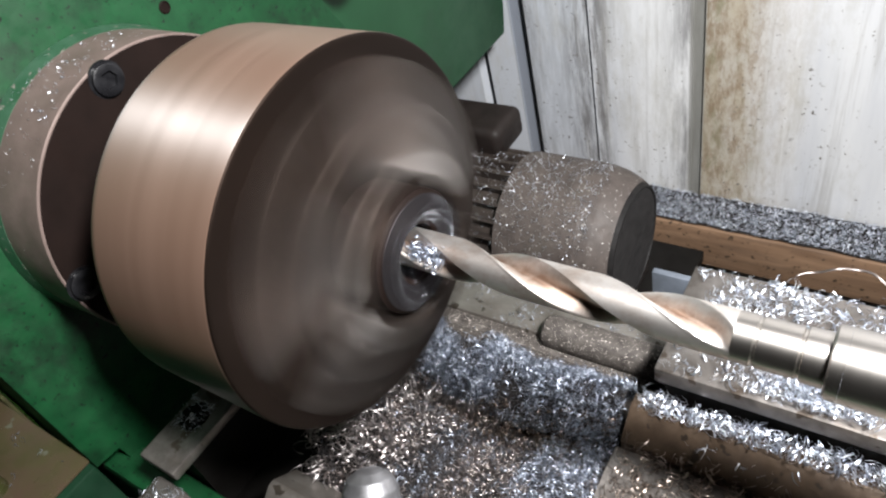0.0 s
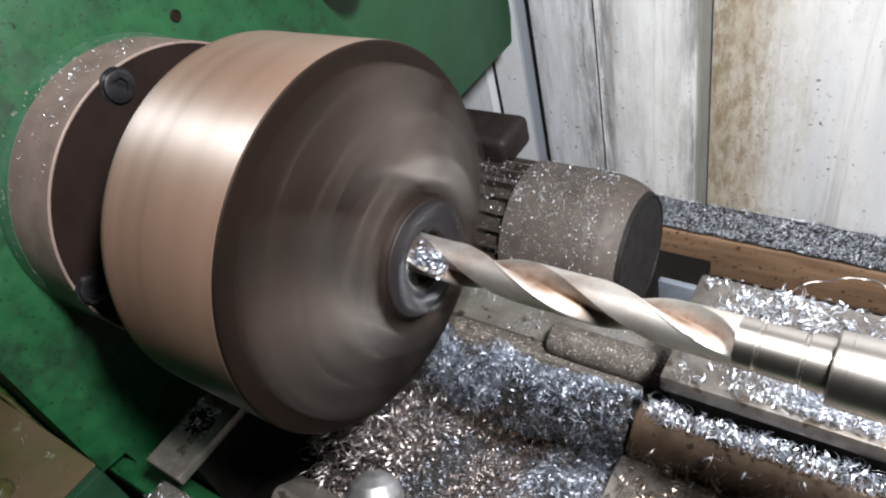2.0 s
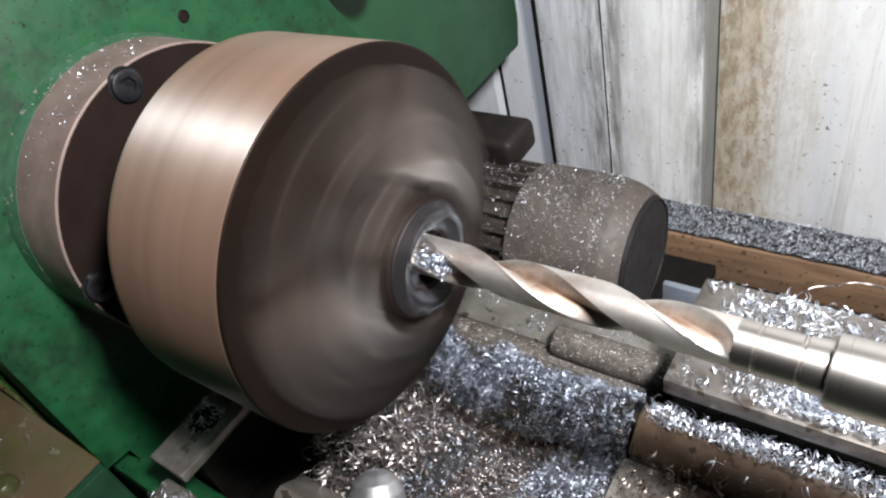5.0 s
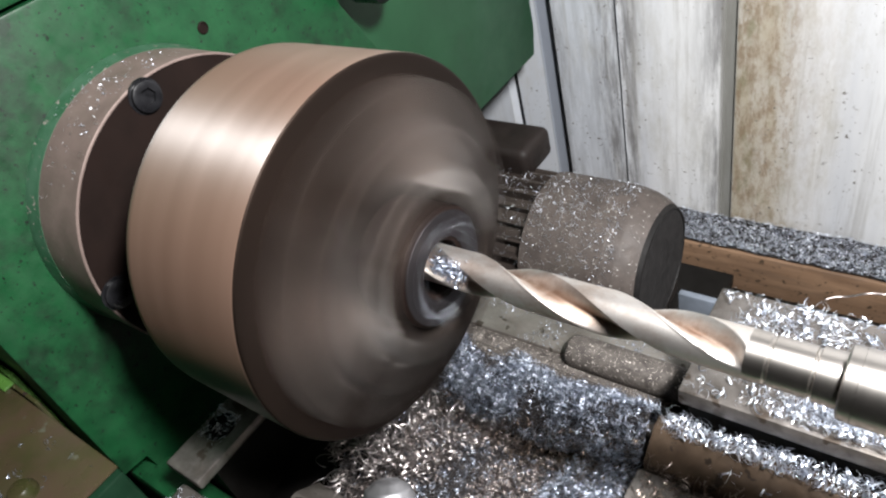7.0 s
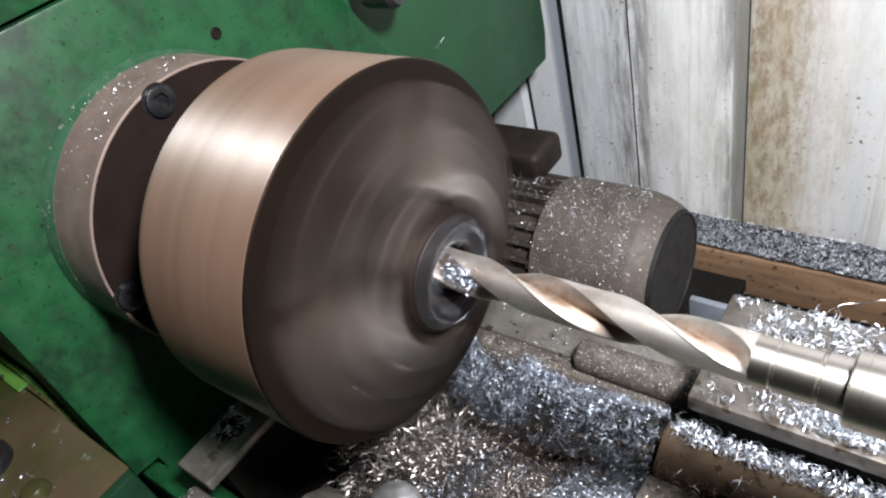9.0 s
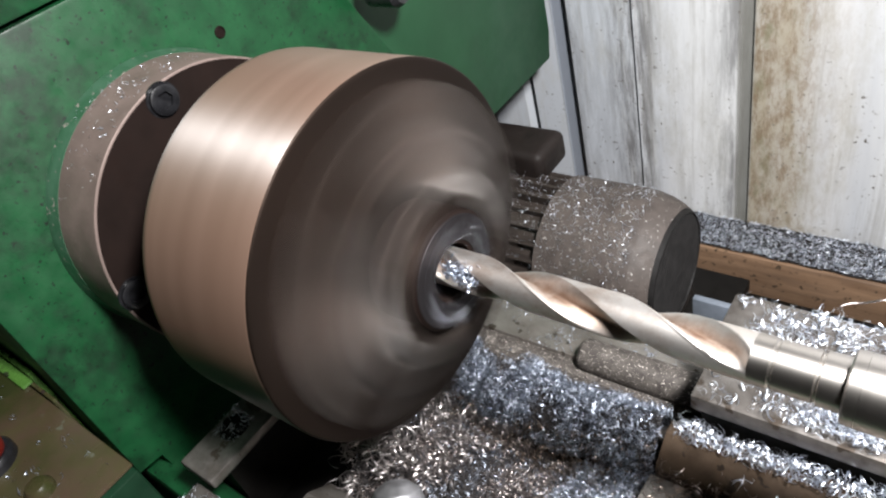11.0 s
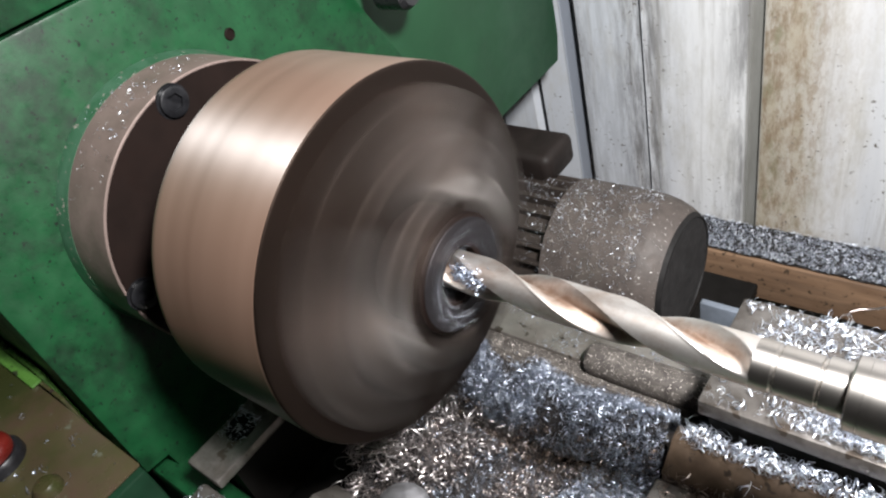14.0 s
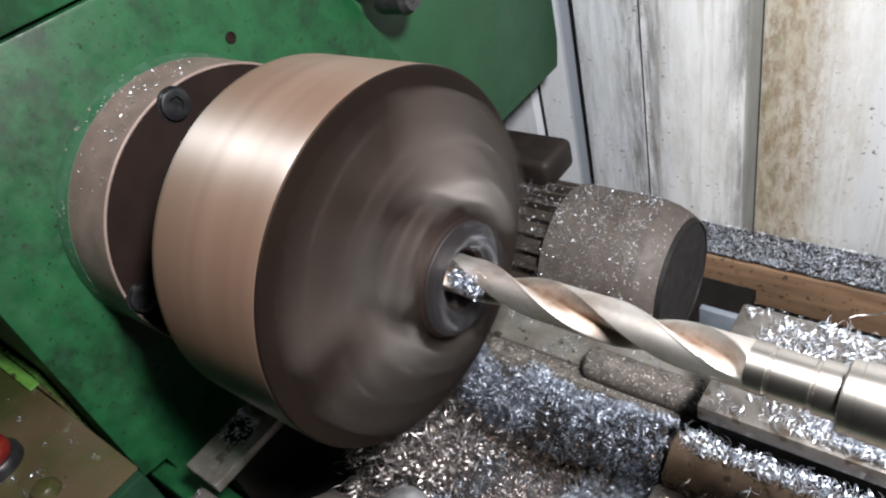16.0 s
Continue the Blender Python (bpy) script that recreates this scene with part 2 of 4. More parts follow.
def sheet_paint():
    """White painted steel sheet, smeared grey at the joints, rust-brown and mouldy in one band, speckled."""
    m, nt, b, vec = base_mat("white_sheet_paint", 0.45)

    def times(p, q):
        n = nt.nodes.new("ShaderNodeMath")
        n.operation = "MULTIPLY"
        nt.links.new(p, n.inputs[0])
        nt.links.new(q, n.inputs[1])
        return n.outputs[0]

    sep = nt.nodes.new("ShaderNodeSeparateXYZ")
    nt.links.new(vec, sep.inputs[0])
    across = _x_unit(nt, sep.outputs[0])
    c = mixc(nt, ramp(nt, [(0.40, 0.0), (0.66, 1.0)], noise_tex(nt, vec, 9, 6, 0.6, (1, 1, 0.12))), (0.64, 0.645, 0.655), (0.47, 0.485, 0.52))
    # bluish light on the sheets of one side, put into the paint
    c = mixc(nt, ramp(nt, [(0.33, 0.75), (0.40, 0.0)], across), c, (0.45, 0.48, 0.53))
    streak = ramp(nt, [(0.52, 0.0), (0.68, 0.7)], noise_tex(nt, vec, 38, 6, 0.7, (1, 1, 0.05)))
    c = mixc(nt, streak, c, (0.31, 0.30, 0.285))
    patch = ramp(nt, [(0.50, 0.0), (0.72, 0.65)], noise_tex(nt, vec, 16, 9, 0.78, (1, 1, 0.4)))
    c = mixc(nt, patch, c, (0.40, 0.385, 0.34))
    smear = ramp(nt, [(0.0, 0.0), (0.225, 0.0), (0.250, 0.7), (0.300, 0.25), (0.335, 0.95), (0.366, 0.95), (0.392, 0.15), (0.455, 0.1), (0.492, 0.8), (0.502, 0.9), (0.53, 0.0)], across)
    dirty = ramp(nt, [(0.40, 0.0), (0.60, 0.9)], noise_tex(nt, vec, 55, 9, 0.75, (1, 1, 0.12)))
    c = mixc(nt, times(smear, dirty), c, (0.12, 0.117, 0.117))
    band = ramp(nt, [(0.0, 0.0), (0.516, 0.0), (0.519, 1.0), (0.565, 0.95), (0.60, 0.30), (0.66, 0.0)], across)
    c = mixc(nt, times(band, ramp(nt, [(0.30, 0.55), (0.60, 0.95)], noise_tex(nt, vec, 30, 8, 0.7, (1, 1, 0.25)))), c, (0.375, 0.325, 0.245))
    rust = ramp(nt, [(0.45, 0.0), (0.60, 0.9)], noise_tex(nt, vec, 105, 10, 0.78, (1, 1, 0.35)))
    c = mixc(nt, times(band, rust), c, (0.225, 0.165, 0.108))
    mould = ramp(nt, [(0.52, 0.0), (0.66, 0.8)], noise_tex(nt, vec, 40, 9, 0.8, (1, 1, 0.45)))
    c = mixc(nt, times(band, mould), c, (0.20, 0.185, 0.11))
    where = ramp(nt, [(0.45, 0.0), (0.60, 1.0)], noise_tex(nt, vec, 11, 3))
    specks = ramp(nt, [(0.64, 0.0), (0.67, 1.0)], noise_tex(nt, vec, 150, 3))
    c = mixc(nt, times(where, specks), c, (0.11, 0.095, 0.08))
    # shade on the slanted joint folds, painted in grey and blue-grey
    fold = ramp(nt, [(0.0, 0.0), (0.4985, 0.0), (0.4995, 0.85), (0.5170, 0.85), (0.5185, 0.0)], across)
    c = mixc(nt, fold, c, (0.18, 0.178, 0.16))
    lip = ramp(nt, [(0.0, 0.0), (0.2210, 0.0), (0.2225, 0.85), (0.2450, 0.9), (0.2470, 0.0)], across)
    c = mixc(nt, lip, c, (0.14, 0.157, 0.19))
    nt.links.new(c, b.inputs["Base Color"])
    bump(nt, b, noise_tex(nt, vec, 60, 4), 0.15, 0.0015)
    return m


def _x_unit(nt, x):
    """x from -0.5 to 0.5 m as 0 to 1."""
    n = nt.nodes.new("ShaderNodeMapRange")
    n.inputs["From Min"].default_value, n.inputs["From Max"].default_value = -0.5, 0.5
    nt.links.new(x, n.inputs["Value"])
    return n.outputs[0]


SHEET = sheet_paint()


# ---- mesh helpers ----
def mesh_of(name, bm, material, smooth=35):
    me = bpy.data.meshes.new(name)
    bmesh.ops.recalc_face_normals(bm, faces=bm.faces[:])
    for e in bm.edges:
        e.smooth = len(e.link_faces) != 2 or e.calc_face_angle(4) < radians(smooth)
    for f in bm.faces:
        f.smooth = True
    bm.to_mesh(me)
    bm.free()
    me.materials.append(material)
    return me


def part(name, bm, material, parent=None, label="", smooth=35):
    ob = new(name, bm if isinstance(bm, bpy.types.Mesh) else mesh_of(name, bm, material, smooth))
    ob.parent = parent
    if label:
        tagged(ob, label)
    return ob


def thing(name, label, category, at=(0, 0, 0), group="", kind=""):
    ob = new(name)
    ob.empty_display_size = 0.02
    ob.location = at
    return tagged(ob, label, category, group, kind)


def box(bm, x0, x1, y0, y1, z0, z1, bevel=0.0, seg=2):
    m = Matrix.Translation(((x0 + x1) / 2, (y0 + y1) / 2, (z0 + z1) / 2)) @ Matrix.Diagonal((x1 - x0, y1 - y0, z1 - z0, 1))
    v = bmesh.ops.create_cube(bm, size=1, matrix=m)["verts"]
    if bevel:
        bmesh.ops.bevel(bm, geom=list({e for k in v for e in k.link_edges}), offset=bevel, segments=seg, affect="EDGES", profile=0.5)
    return bm


def boxm(*a, **k):
    return box(bmesh.new(), *a, **k)


def lathe_x(bm, profile, n=96, close=True):
    """Turn a profile of (x, radius) round the x axis; radius 0 at an end closes it in a point."""
    rings, full = [], [profile[0]]
    for (xa, ra), (xb, rb) in zip(profile, profile[1:]):
        # rings close to both ends keep long stretches straight in their shading
        far = math.hypot(xb - xa, rb - ra)
        if far > 0.005 and ra and rb:
            for s in (0.0008 / far, 1 - 0.0008 / far):
                full.append((xa + s * (xb - xa), ra + s * (rb - ra)))
        full.append((xb, rb))
    for x, r in full:
        if r == 0:
            rings.append([bm.verts.new((x, 0, 0))])
        else:
            rings.append([bm.verts.new((x, r * math.cos(2 * math.pi * k / n), r * math.sin(2 * math.pi * k / n))) for k in range(n)])
    for a, b in zip(rings, rings[1:]):
        for k in range(n):
            j = (k + 1) % n
            if len(a) == 1 and len(b) == 1:
                continue
            if len(a) == 1:
                bm.faces.new((a[0], b[k], b[j]))
            elif len(b) == 1:
                bm.faces.new((a[k], b[0], a[j]))
            else:
                bm.faces.new((a[k], b[k], b[j], a[j]))
    return bm


def prism(bm, outline, axis, lo, hi, bevel=0.0, seg=2):
    """Extrude a closed outline along an axis (0: outline in y, z; 1: in x, z; 2: in x, y)."""
    def at(p, h):
        q = [p[0], p[1]]
        q.insert(axis, h)
        return q
    a = [bm.verts.new(at(p, lo)) for p in outline]
    b = [bm.verts.new(at(p, hi)) for p in outline]
    faces = [bm.faces.new(a), bm.faces.new(b[::-1])]
    n = len(outline)
    for k in range(n):
        j = (k + 1) % n
        faces.append(bm.faces.new((a[k], b[k], b[j], a[j])))
    if bevel:
        bmesh.ops.bevel(bm, geom=list({e for f in faces for e in f.edges}), offset=bevel, segments=seg, affect="EDGES", profile=0.5)
    return bm


def turn_bm(bm, m):
    bmesh.ops.transform(bm, matrix=m, verts=bm.verts[:])
    return bm


# ---- the room ----
FLOOR_Z = -1.08


def room():
    # unseen shell, added to close the room and tint reflections and bounce
    fl = part("floor", boxm(-2.6, 3.2, -2.6, 1.0, FLOOR_Z - 0.1, FLOOR_Z), CONCRETE)
    tagged(fl, "unseen dark concrete floor, added to close the room", "floor", kind="structure")
    tagged(part("ceiling", boxm(-2.6, 3.2, -2.6, 1.0, 2.5, 2.6), ROOM), "unseen dark brown ceiling, added to close the room", "ceiling", kind="structure")
    for name, b in (("wall_south", (-2.6, 3.2, -2.7, -2.6)), ("wall_east", (3.2, 3.3, -2.7, 1.0)), ("wall_west", (-2.7, -2.6, -2.7, 1.0)),
                    ("wall_north", (-2.7, 3.3, 1.0, 1.1))):
        tagged(part(name, boxm(*b, FLOOR_Z, 2.6), ROOM), "unseen dark brown wall, added to close the room", "wall", kind="structure")


WALL_Y = 0.65


def sheet_wall():
    """White steel sheeting behind the lathe, folded in upright ribs."""
    w = thing("wall_sheeting", "white painted steel wall sheeting with grey streaks and rust stains", "wall", kind="structure")
    panels = [
        [(-1.9, 0), (-0.50, 0), (-0.47, 0.014), (-0.44, 0.014), (-0.42, 0), (-0.352, 0), (-0.346, 0.016), (-0.336, 0.016), (-0.332, 0.002), (-0.2785, 0.002), (-0.2775, 0.005), (-0.2545, 0.010)],
        [(-0.2465, -0.008), (-0.238, -0.009), (-0.160, -0.006), (-0.1485, -0.006)],
        [(-0.1455, 0.006), (-0.1440, -0.009), (-0.138, -0.006), (-0.105, -0.004), (-0.0015, -0.004), (-0.0002, 0.006), (0.0178, 0.001)],
        [(0.0175, -0.003), (0.024, -0.005), (0.105, -0.004), (0.128, 0.000), (0.160, 0.001), (0.178, -0.003), (0.30, -0.004), (0.308, 0.018), (0.322, 0.018), (0.33, -0.004), (0.50, -0.004), (0.52, 0.012), (0.6, 0.012), (1.9, 0)],
    ]
    for prof in panels:
        bm = bmesh.new()
        front = [(x, WALL_Y + d) for x, d in prof]
        back = [(x, y + 0.0012) for x, y in front[::-1]]
        prism(bm, front + back, 2, -1.05, 1.6)
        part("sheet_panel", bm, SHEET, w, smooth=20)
    # dark strips carry the shade of the gaps between sheets
    for x0, x1, d in ((-0.2522, -0.2495, -0.003), (-0.1488, -0.1462, -0.004), (-0.3455, -0.3365, 0.0125)):
        part("joint_strip", boxm(x0, x1, WALL_Y + d, WALL_Y + d + 0.004, -1.05, 1.6), JOINT, w, "dark strip for the shaded gap between the sheets")


LEDGE_Z = -0.478


def ledge():
    b = thing("timber_ledge", "oily brown timber beam carrying a ledge heaped with swarf", "timber beam")
    part("beam", boxm(-0.35, 1.2, 0.570, 0.604, LEDGE_Z - 0.074, LEDGE_Z + 0.002, bevel=0.003), WOOD, b)
    part("ledge_board", boxm(-0.35, 1.2, 0.606, WALL_Y - 0.012, LEDGE_Z - 0.03, LEDGE_Z - 0.006), BED_DARK, b)
    part("bracket", boxm(0.35, 0.40, 0.58, WALL_Y - 0.012, LEDGE_Z - 0.602, LEDGE_Z - 0.075), BED_DARK, b)


# ---- lathe: headstock, bed ----
HEAD_X = -0.24


def headstock():
    h = thing("headstock", "green painted lathe headstock with scuffs and oil stains", "lathe headstock")
    left = [(-0.172, -0.186), (-0.172, 0.1705), (0.160, 0.1705), (0.185, 0.165), (0.358, -0.186), (0.32, -0.245), (-0.146, -0.245), (-0.148, -0.186)]
    part("housing", prism(bmesh.new(), left, 0, -0.80, HEAD_X, bevel=0.0015), GREEN, h)
    part("cover", prism(bmesh.new(), [(-0.172, 0.1735), (-0.172, 0.33), (0.05, 0.33), (0.158, 0.1735)], 0, -0.80, HEAD_X, bevel=0.0015), GREEN, h)
    right = [(0.185, 0.30), (0.610, 0.30), (0.610, -0.155), (0.600, -0.195), (0.30, -0.199)]
    part("belt_guard", prism(bmesh.new(), right, 0, -0.34, HEAD_X - 0.018, bevel=0.004), GREEN_DARK, h, "dull green painted steel belt guard")
    bm = bmesh.new()
    lathe_x(bm, [(HEAD_X - 0.002, 0.1168), (HEAD_X + 0.003, 0.1161), (HEAD_X + 0.009, 0.1148), (HEAD_X + 0.013, 0.1141), (HEAD_X + 0.013, 0.1)], 96)
    part("paint_fillet", bm, GREEN_PALE, h, "rubbed pale green paint round the boss")
    bm = bmesh.new()
    lathe_x(bm, [(HEAD_X + 0.004, 0.1138), (-0.1766, 0.1138), (-0.1758, 0.1130), (-0.1758, 0.05)], 128)
    part("spindle_boss", bm, BOSS, h, "oiled brown-grey turned steel spindle boss")
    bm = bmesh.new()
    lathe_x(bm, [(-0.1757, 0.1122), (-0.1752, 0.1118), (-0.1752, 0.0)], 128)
    part("boss_face", bm, DARK_STEEL, h, "oily bearing cap face with the chuck's shade put into its colour")
    for a in (97, 181, 269, 357):
        s = cap_screw(h)
        s.location = (-0.1752, 0.1030 * math.cos(radians(a)), 0.1030 * math.sin(radians(a)))
    # dark disc on the face in place of a hole; its shade is colour
    bm = bmesh.new()
    lathe_x(bm, [(0.0006, 0.0), (0.0006, 0.0036), (0.0014, 0.0042), (0.0005, 0.0052), (-0.001, 0.0054)], 24)
    o = part("oil_hole", bm, DARK_STEEL, h, "screw hole drawn as a small dark disc")
    o.location = (HEAD_X, 0.0909, 0.0978)
    bm = bmesh.new()
    lathe_x(bm, [(-0.02, 0.012), (0.012, 0.012), (0.012, 0.020), (0.016, 0.0245), (0.044, 0.0245), (0.050, 0.020), (0.050, 0.014), (0.047, 0.012), (0.047, 0)], 40)
    k = part("lever_knob", bm, BLACK_PLASTIC, h, "round black plastic lever knob")
    k.location, k.rotation_euler = (HEAD_X - 0.004, 0.262, 0.068), (0, radians(6), radians(12))
    return h


def cap_screw(parent):
    n = 6
    bm = bmesh.new()
    lathe_x(bm, [(-0.002, 0.0106), (0.0006, 0.0106), (0.0006, 0.0092), (0.0006, 0.0090), (0.0062, 0.0090), (0.0072, 0.0081), (0.0072, 0.0056)], 40)
    hexa = [bm.verts.new((0.0072, 0.0052 * math.cos(math.pi / 3 * k), 0.0052 * math.sin(math.pi / 3 * k))) for k in range(n)]
    deep = [bm.verts.new((0.0022, v.co.y, v.co.z)) for v in hexa]
    for k in range(n):
        j = (k + 1) % n
        bm.faces.new((hexa[k], hexa[j], deep[j], deep[k]))
    bm.faces.new(deep)
    # rim between the round edge and the hexagon
    m = [v for v in bm.verts if abs(v.co.x - 0.0072) < 1e-6 and 0.0054 < math.hypot(v.co.y, v.co.z) < 0.006]
    m.sort(key=lambda v: math.atan2(v.co.z, v.co.y) % (2 * math.pi))
    for k in range(len(m)):
        a, b = m[k], m[(k + 1) % len(m)]
        i, j = round(k / len(m) * n) % n, round((k + 1) / len(m) * n) % n
        bm.faces.new((a, b, hexa[i])) if i == j else bm.faces.new((a, b, hexa[j], hexa[i]))
    bmesh.ops.scale(bm, vec=(0.5, 1.2, 1.2), verts=bm.verts[:])
    return part("cap_screw", bm, BLACK_OXIDE, parent, "black hexagon socket cap screw")


BED_Z = -0.200


def bed():
    b = thing("lathe_bed", "cast iron lathe bed with oily ways under swarf", "lathe bed")
    part("front_casting", boxm(-0.80, 1.3, -0.166, -0.135, -0.60, -0.205, bevel=0.006), GREEN, b, "green painted bed side")
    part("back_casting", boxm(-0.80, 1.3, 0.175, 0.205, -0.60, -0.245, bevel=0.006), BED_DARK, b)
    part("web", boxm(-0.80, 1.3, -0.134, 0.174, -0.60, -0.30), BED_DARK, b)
    # back flat way and V way
    part("flat_way", boxm(-0.235, 1.3, 0.108, 0.172, -0.245, BED_Z, bevel=0.003), WAY, b)
    part("vee_way", prism(bmesh.new(), [(0.066, -0.245), (0.066, -0.222), (0.084, -0.198), (0.088, -0.198), (0.106, -0.222), (0.106, -0.245)], 0, -0.10, 1.3, bevel=0.0015), DUSTY, b)
    part("front_way", prism(bmesh.new(), [(-0.134, -0.26), (-0.134, -0.222), (-0.112, -0.205), (-0.106, -0.205), (-0.085, -0.222), (-0.085, -0.26)], 0, -0.10, 1.3, bevel=0.0015), WAY, b)
    part("headstock_seat", boxm(-0.80, -0.260, -0.166, -0.149, -0.245, -0.2051, bevel=0.003), BED_DARK, b)
    part("leg", boxm(-0.75, -0.35, -0.16, 0.20, FLOOR_Z, -0.601), GREEN_DARK, b)
    part("leg", boxm(0.85, 1.25, -0.16, 0.20, FLOOR_Z, -0.601), GREEN_DARK, b)

    g = thing("gap_bar", "worn grey steel bar across the bed gap, with a bolt recess", "steel bar")
    part("bar", boxm(-0.178, -0.136, -0.152, 0.02, -0.160, -0.150, bevel=0.002), STEEL, g)
    part("bar_foot", boxm(-0.174, -0.150, -0.133, 0.02, -0.245, -0.1605), BED_DARK, g)
    # flat dark disc on the bar stands in for the recess and its shade
    bm = bmesh.new()
    lathe_x(bm, [(0.0004, 0.0), (0.0004, 0.0105), (0.0016, 0.0118), (0.0004, 0.0132), (-0.001, 0.0134)], 32)
    r = part("bolt_recess", turn_bm(bm, pose(0, 0, 0, 0, -90, 0)), BED_DARK, g, "bolt recess filled with swarf, its shade drawn as a dark disc")
    r.location = (-0.160, -0.106, -0.150)
    s = thing("stop_block", "small grey steel block with chipped edges beside the bar", "steel block")
    part("block", boxm(-0.150, -0.115, -0.200, -0.156, -0.22, -0.152, bevel=0.003), STEEL, s)

    q = thing("feed_gearbox", "olive oily gearbox case in front of the headstock", "gearbox")
    part("case", boxm(-0.80, -0.116, -0.42, -0.1840, -0.50, -0.070, bevel=0.002), GREEN_SHADED, q, "green gearbox case with its shadow put into the paint")
    part("top_plate", boxm(-0.80, -0.121, -0.415, -0.1835, -0.0695, -0.066, bevel=0.0015), OLIVE, q)
    part("seam_strip", boxm(-0.80, -0.272, -0.1885, -0.1795, -0.0658, -0.0630, bevel=0.001), GLINT_SEAM, q, "seam strip with a yellow-green glint put into its paint")
    part("seam_strip", boxm(-0.80, -0.285, -0.1785, -0.1735, -0.20, -0.0640, bevel=0.001), GLINT_SEAM, q, "narrow lip with the green glint put into its paint")
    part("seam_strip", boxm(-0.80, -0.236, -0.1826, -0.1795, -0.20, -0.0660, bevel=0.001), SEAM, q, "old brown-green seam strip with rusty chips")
    k = thing("red_knob", "red plastic push knob with a dark metal collar on the gearbox", "knob")
    bm = bmesh.new()
    lathe_x(bm, [(-0.002, 0.0195), (0.006, 0.0195), (0.009, 0.0175), (0.009, 0.0)], 32)
    part("collar", turn_bm(bm, pose(0, 0, 0, 0, -90, 0)), BLACK_OXIDE, k)
    bm = bmesh.new()
    lathe_x(bm, [(0.009, 0.0155), (0.013, 0.0165), (0.017, 0.0155), (0.021, 0.011), (0.0225, 0.0)], 32)
    part("button", turn_bm(bm, pose(0, 0, 0, 0, -90, 0)), RED, k)
    k.location = (-0.226, -0.238, -0.066)
    n = thing("oil_plug", "grey steel domed oil plug on the gearbox top", "plug")
    bm = bmesh.new()
    lathe_x(bm, [(-0.001, 0.010), (0.004, 0.0098), (0.008, 0.007), (0.0095, 0.0)], 32)
    part("dome", turn_bm(bm, pose(0, 0, 0, 0, -90, 0)), OLIVE, n)
    n.location = (-0.164, -0.229, -0.066)

    c = thing("lever_handle", "polished steel rounded end of a control lever", "lever handle")
    bm = bmesh.new()
    lathe_x(bm, [(0.0, 0.0), (-0.0008, 0.006), (-0.004, 0.0105), (-0.009, 0.0128), (-0.016, 0.0135), (-0.024, 0.0128), (-0.032, 0.010), (-0.040, 0.0078), (-0.27, 0.0075)], 48)
    part("grip", turn_bm(bm, pose(0, 0, 0, 0, -90, 0)), SATIN, c)
    bm = boxm(-0.02, 0.02, -0.06, 0.02, -0.30, -0.262, bevel=0.004)
    part("lever_base", bm, BLACK_OXIDE, c)
    c.matrix_world = Matrix.Translation((0.0990, -0.132, 0.005)) @ Vector((-0.30, 0.60, 0.74)).to_track_quat("Z", "Y").to_matrix().to_4x4()


def slide_rod():
    r = thing("chip_dusted_bar", "round-ended iron bar dusted with fine swarf on the bed", "iron bar")
    bm = bmesh.new()
    lathe_x(bm, [(0.041, 0.0), (0.0412, 0.006), (0.043, 0.011), (0.046, 0.0138), (0.052, 0.0148)], 48)
    part("round_end", bm, DUSTY, r, "rounded dark end of the bar")
    bm = bmesh.new()
    lathe_x(bm, [(0.052, 0.0148), (0.150, 0.0148), (0.30, 0.0148)], 48)
    part("bar", bm, DUSTY, r)
    r.location = (0, 0.112, BED_Z + 0.004)


def tailstock():
    t = thing("tailstock_base", "grey steel tailstock base with stepped plates under swarf", "tailstock")
    part("back_plate", boxm(0.153, 0.62, 0.110, 0.170, -0.20, -0.135, bevel=0.002), STEEL, t)
    part("front_plate", boxm(0.157, 0.62, 0.0645, 0.1095, -0.150, -0.135, bevel=0.0015), STEEL, t)
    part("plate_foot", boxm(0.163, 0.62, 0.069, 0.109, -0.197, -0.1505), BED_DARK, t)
    part("step", prism(bmesh.new(), [(0.030, -0.206), (0.030, -0.186), (0.052, -0.170), (0.0635, -0.170), (0.0635, -0.206)], 0, 0.1435, 0.62, bevel=0.0012), OILY_BROWN, t)
    part("lower_step", prism(bmesh.new(), [(-0.080, -0.24), (-0.080, -0.206), (0.010, -0.194), (0.0295, -0.194), (0.0295, -0.24)], 0, 0.1400, 0.62, bevel=0.0012), STEEL, t)
    part("body", boxm(0.46, 0.70, -0.05, 0.10, -0.134, 0.07, bevel=0.02), GREEN, t)


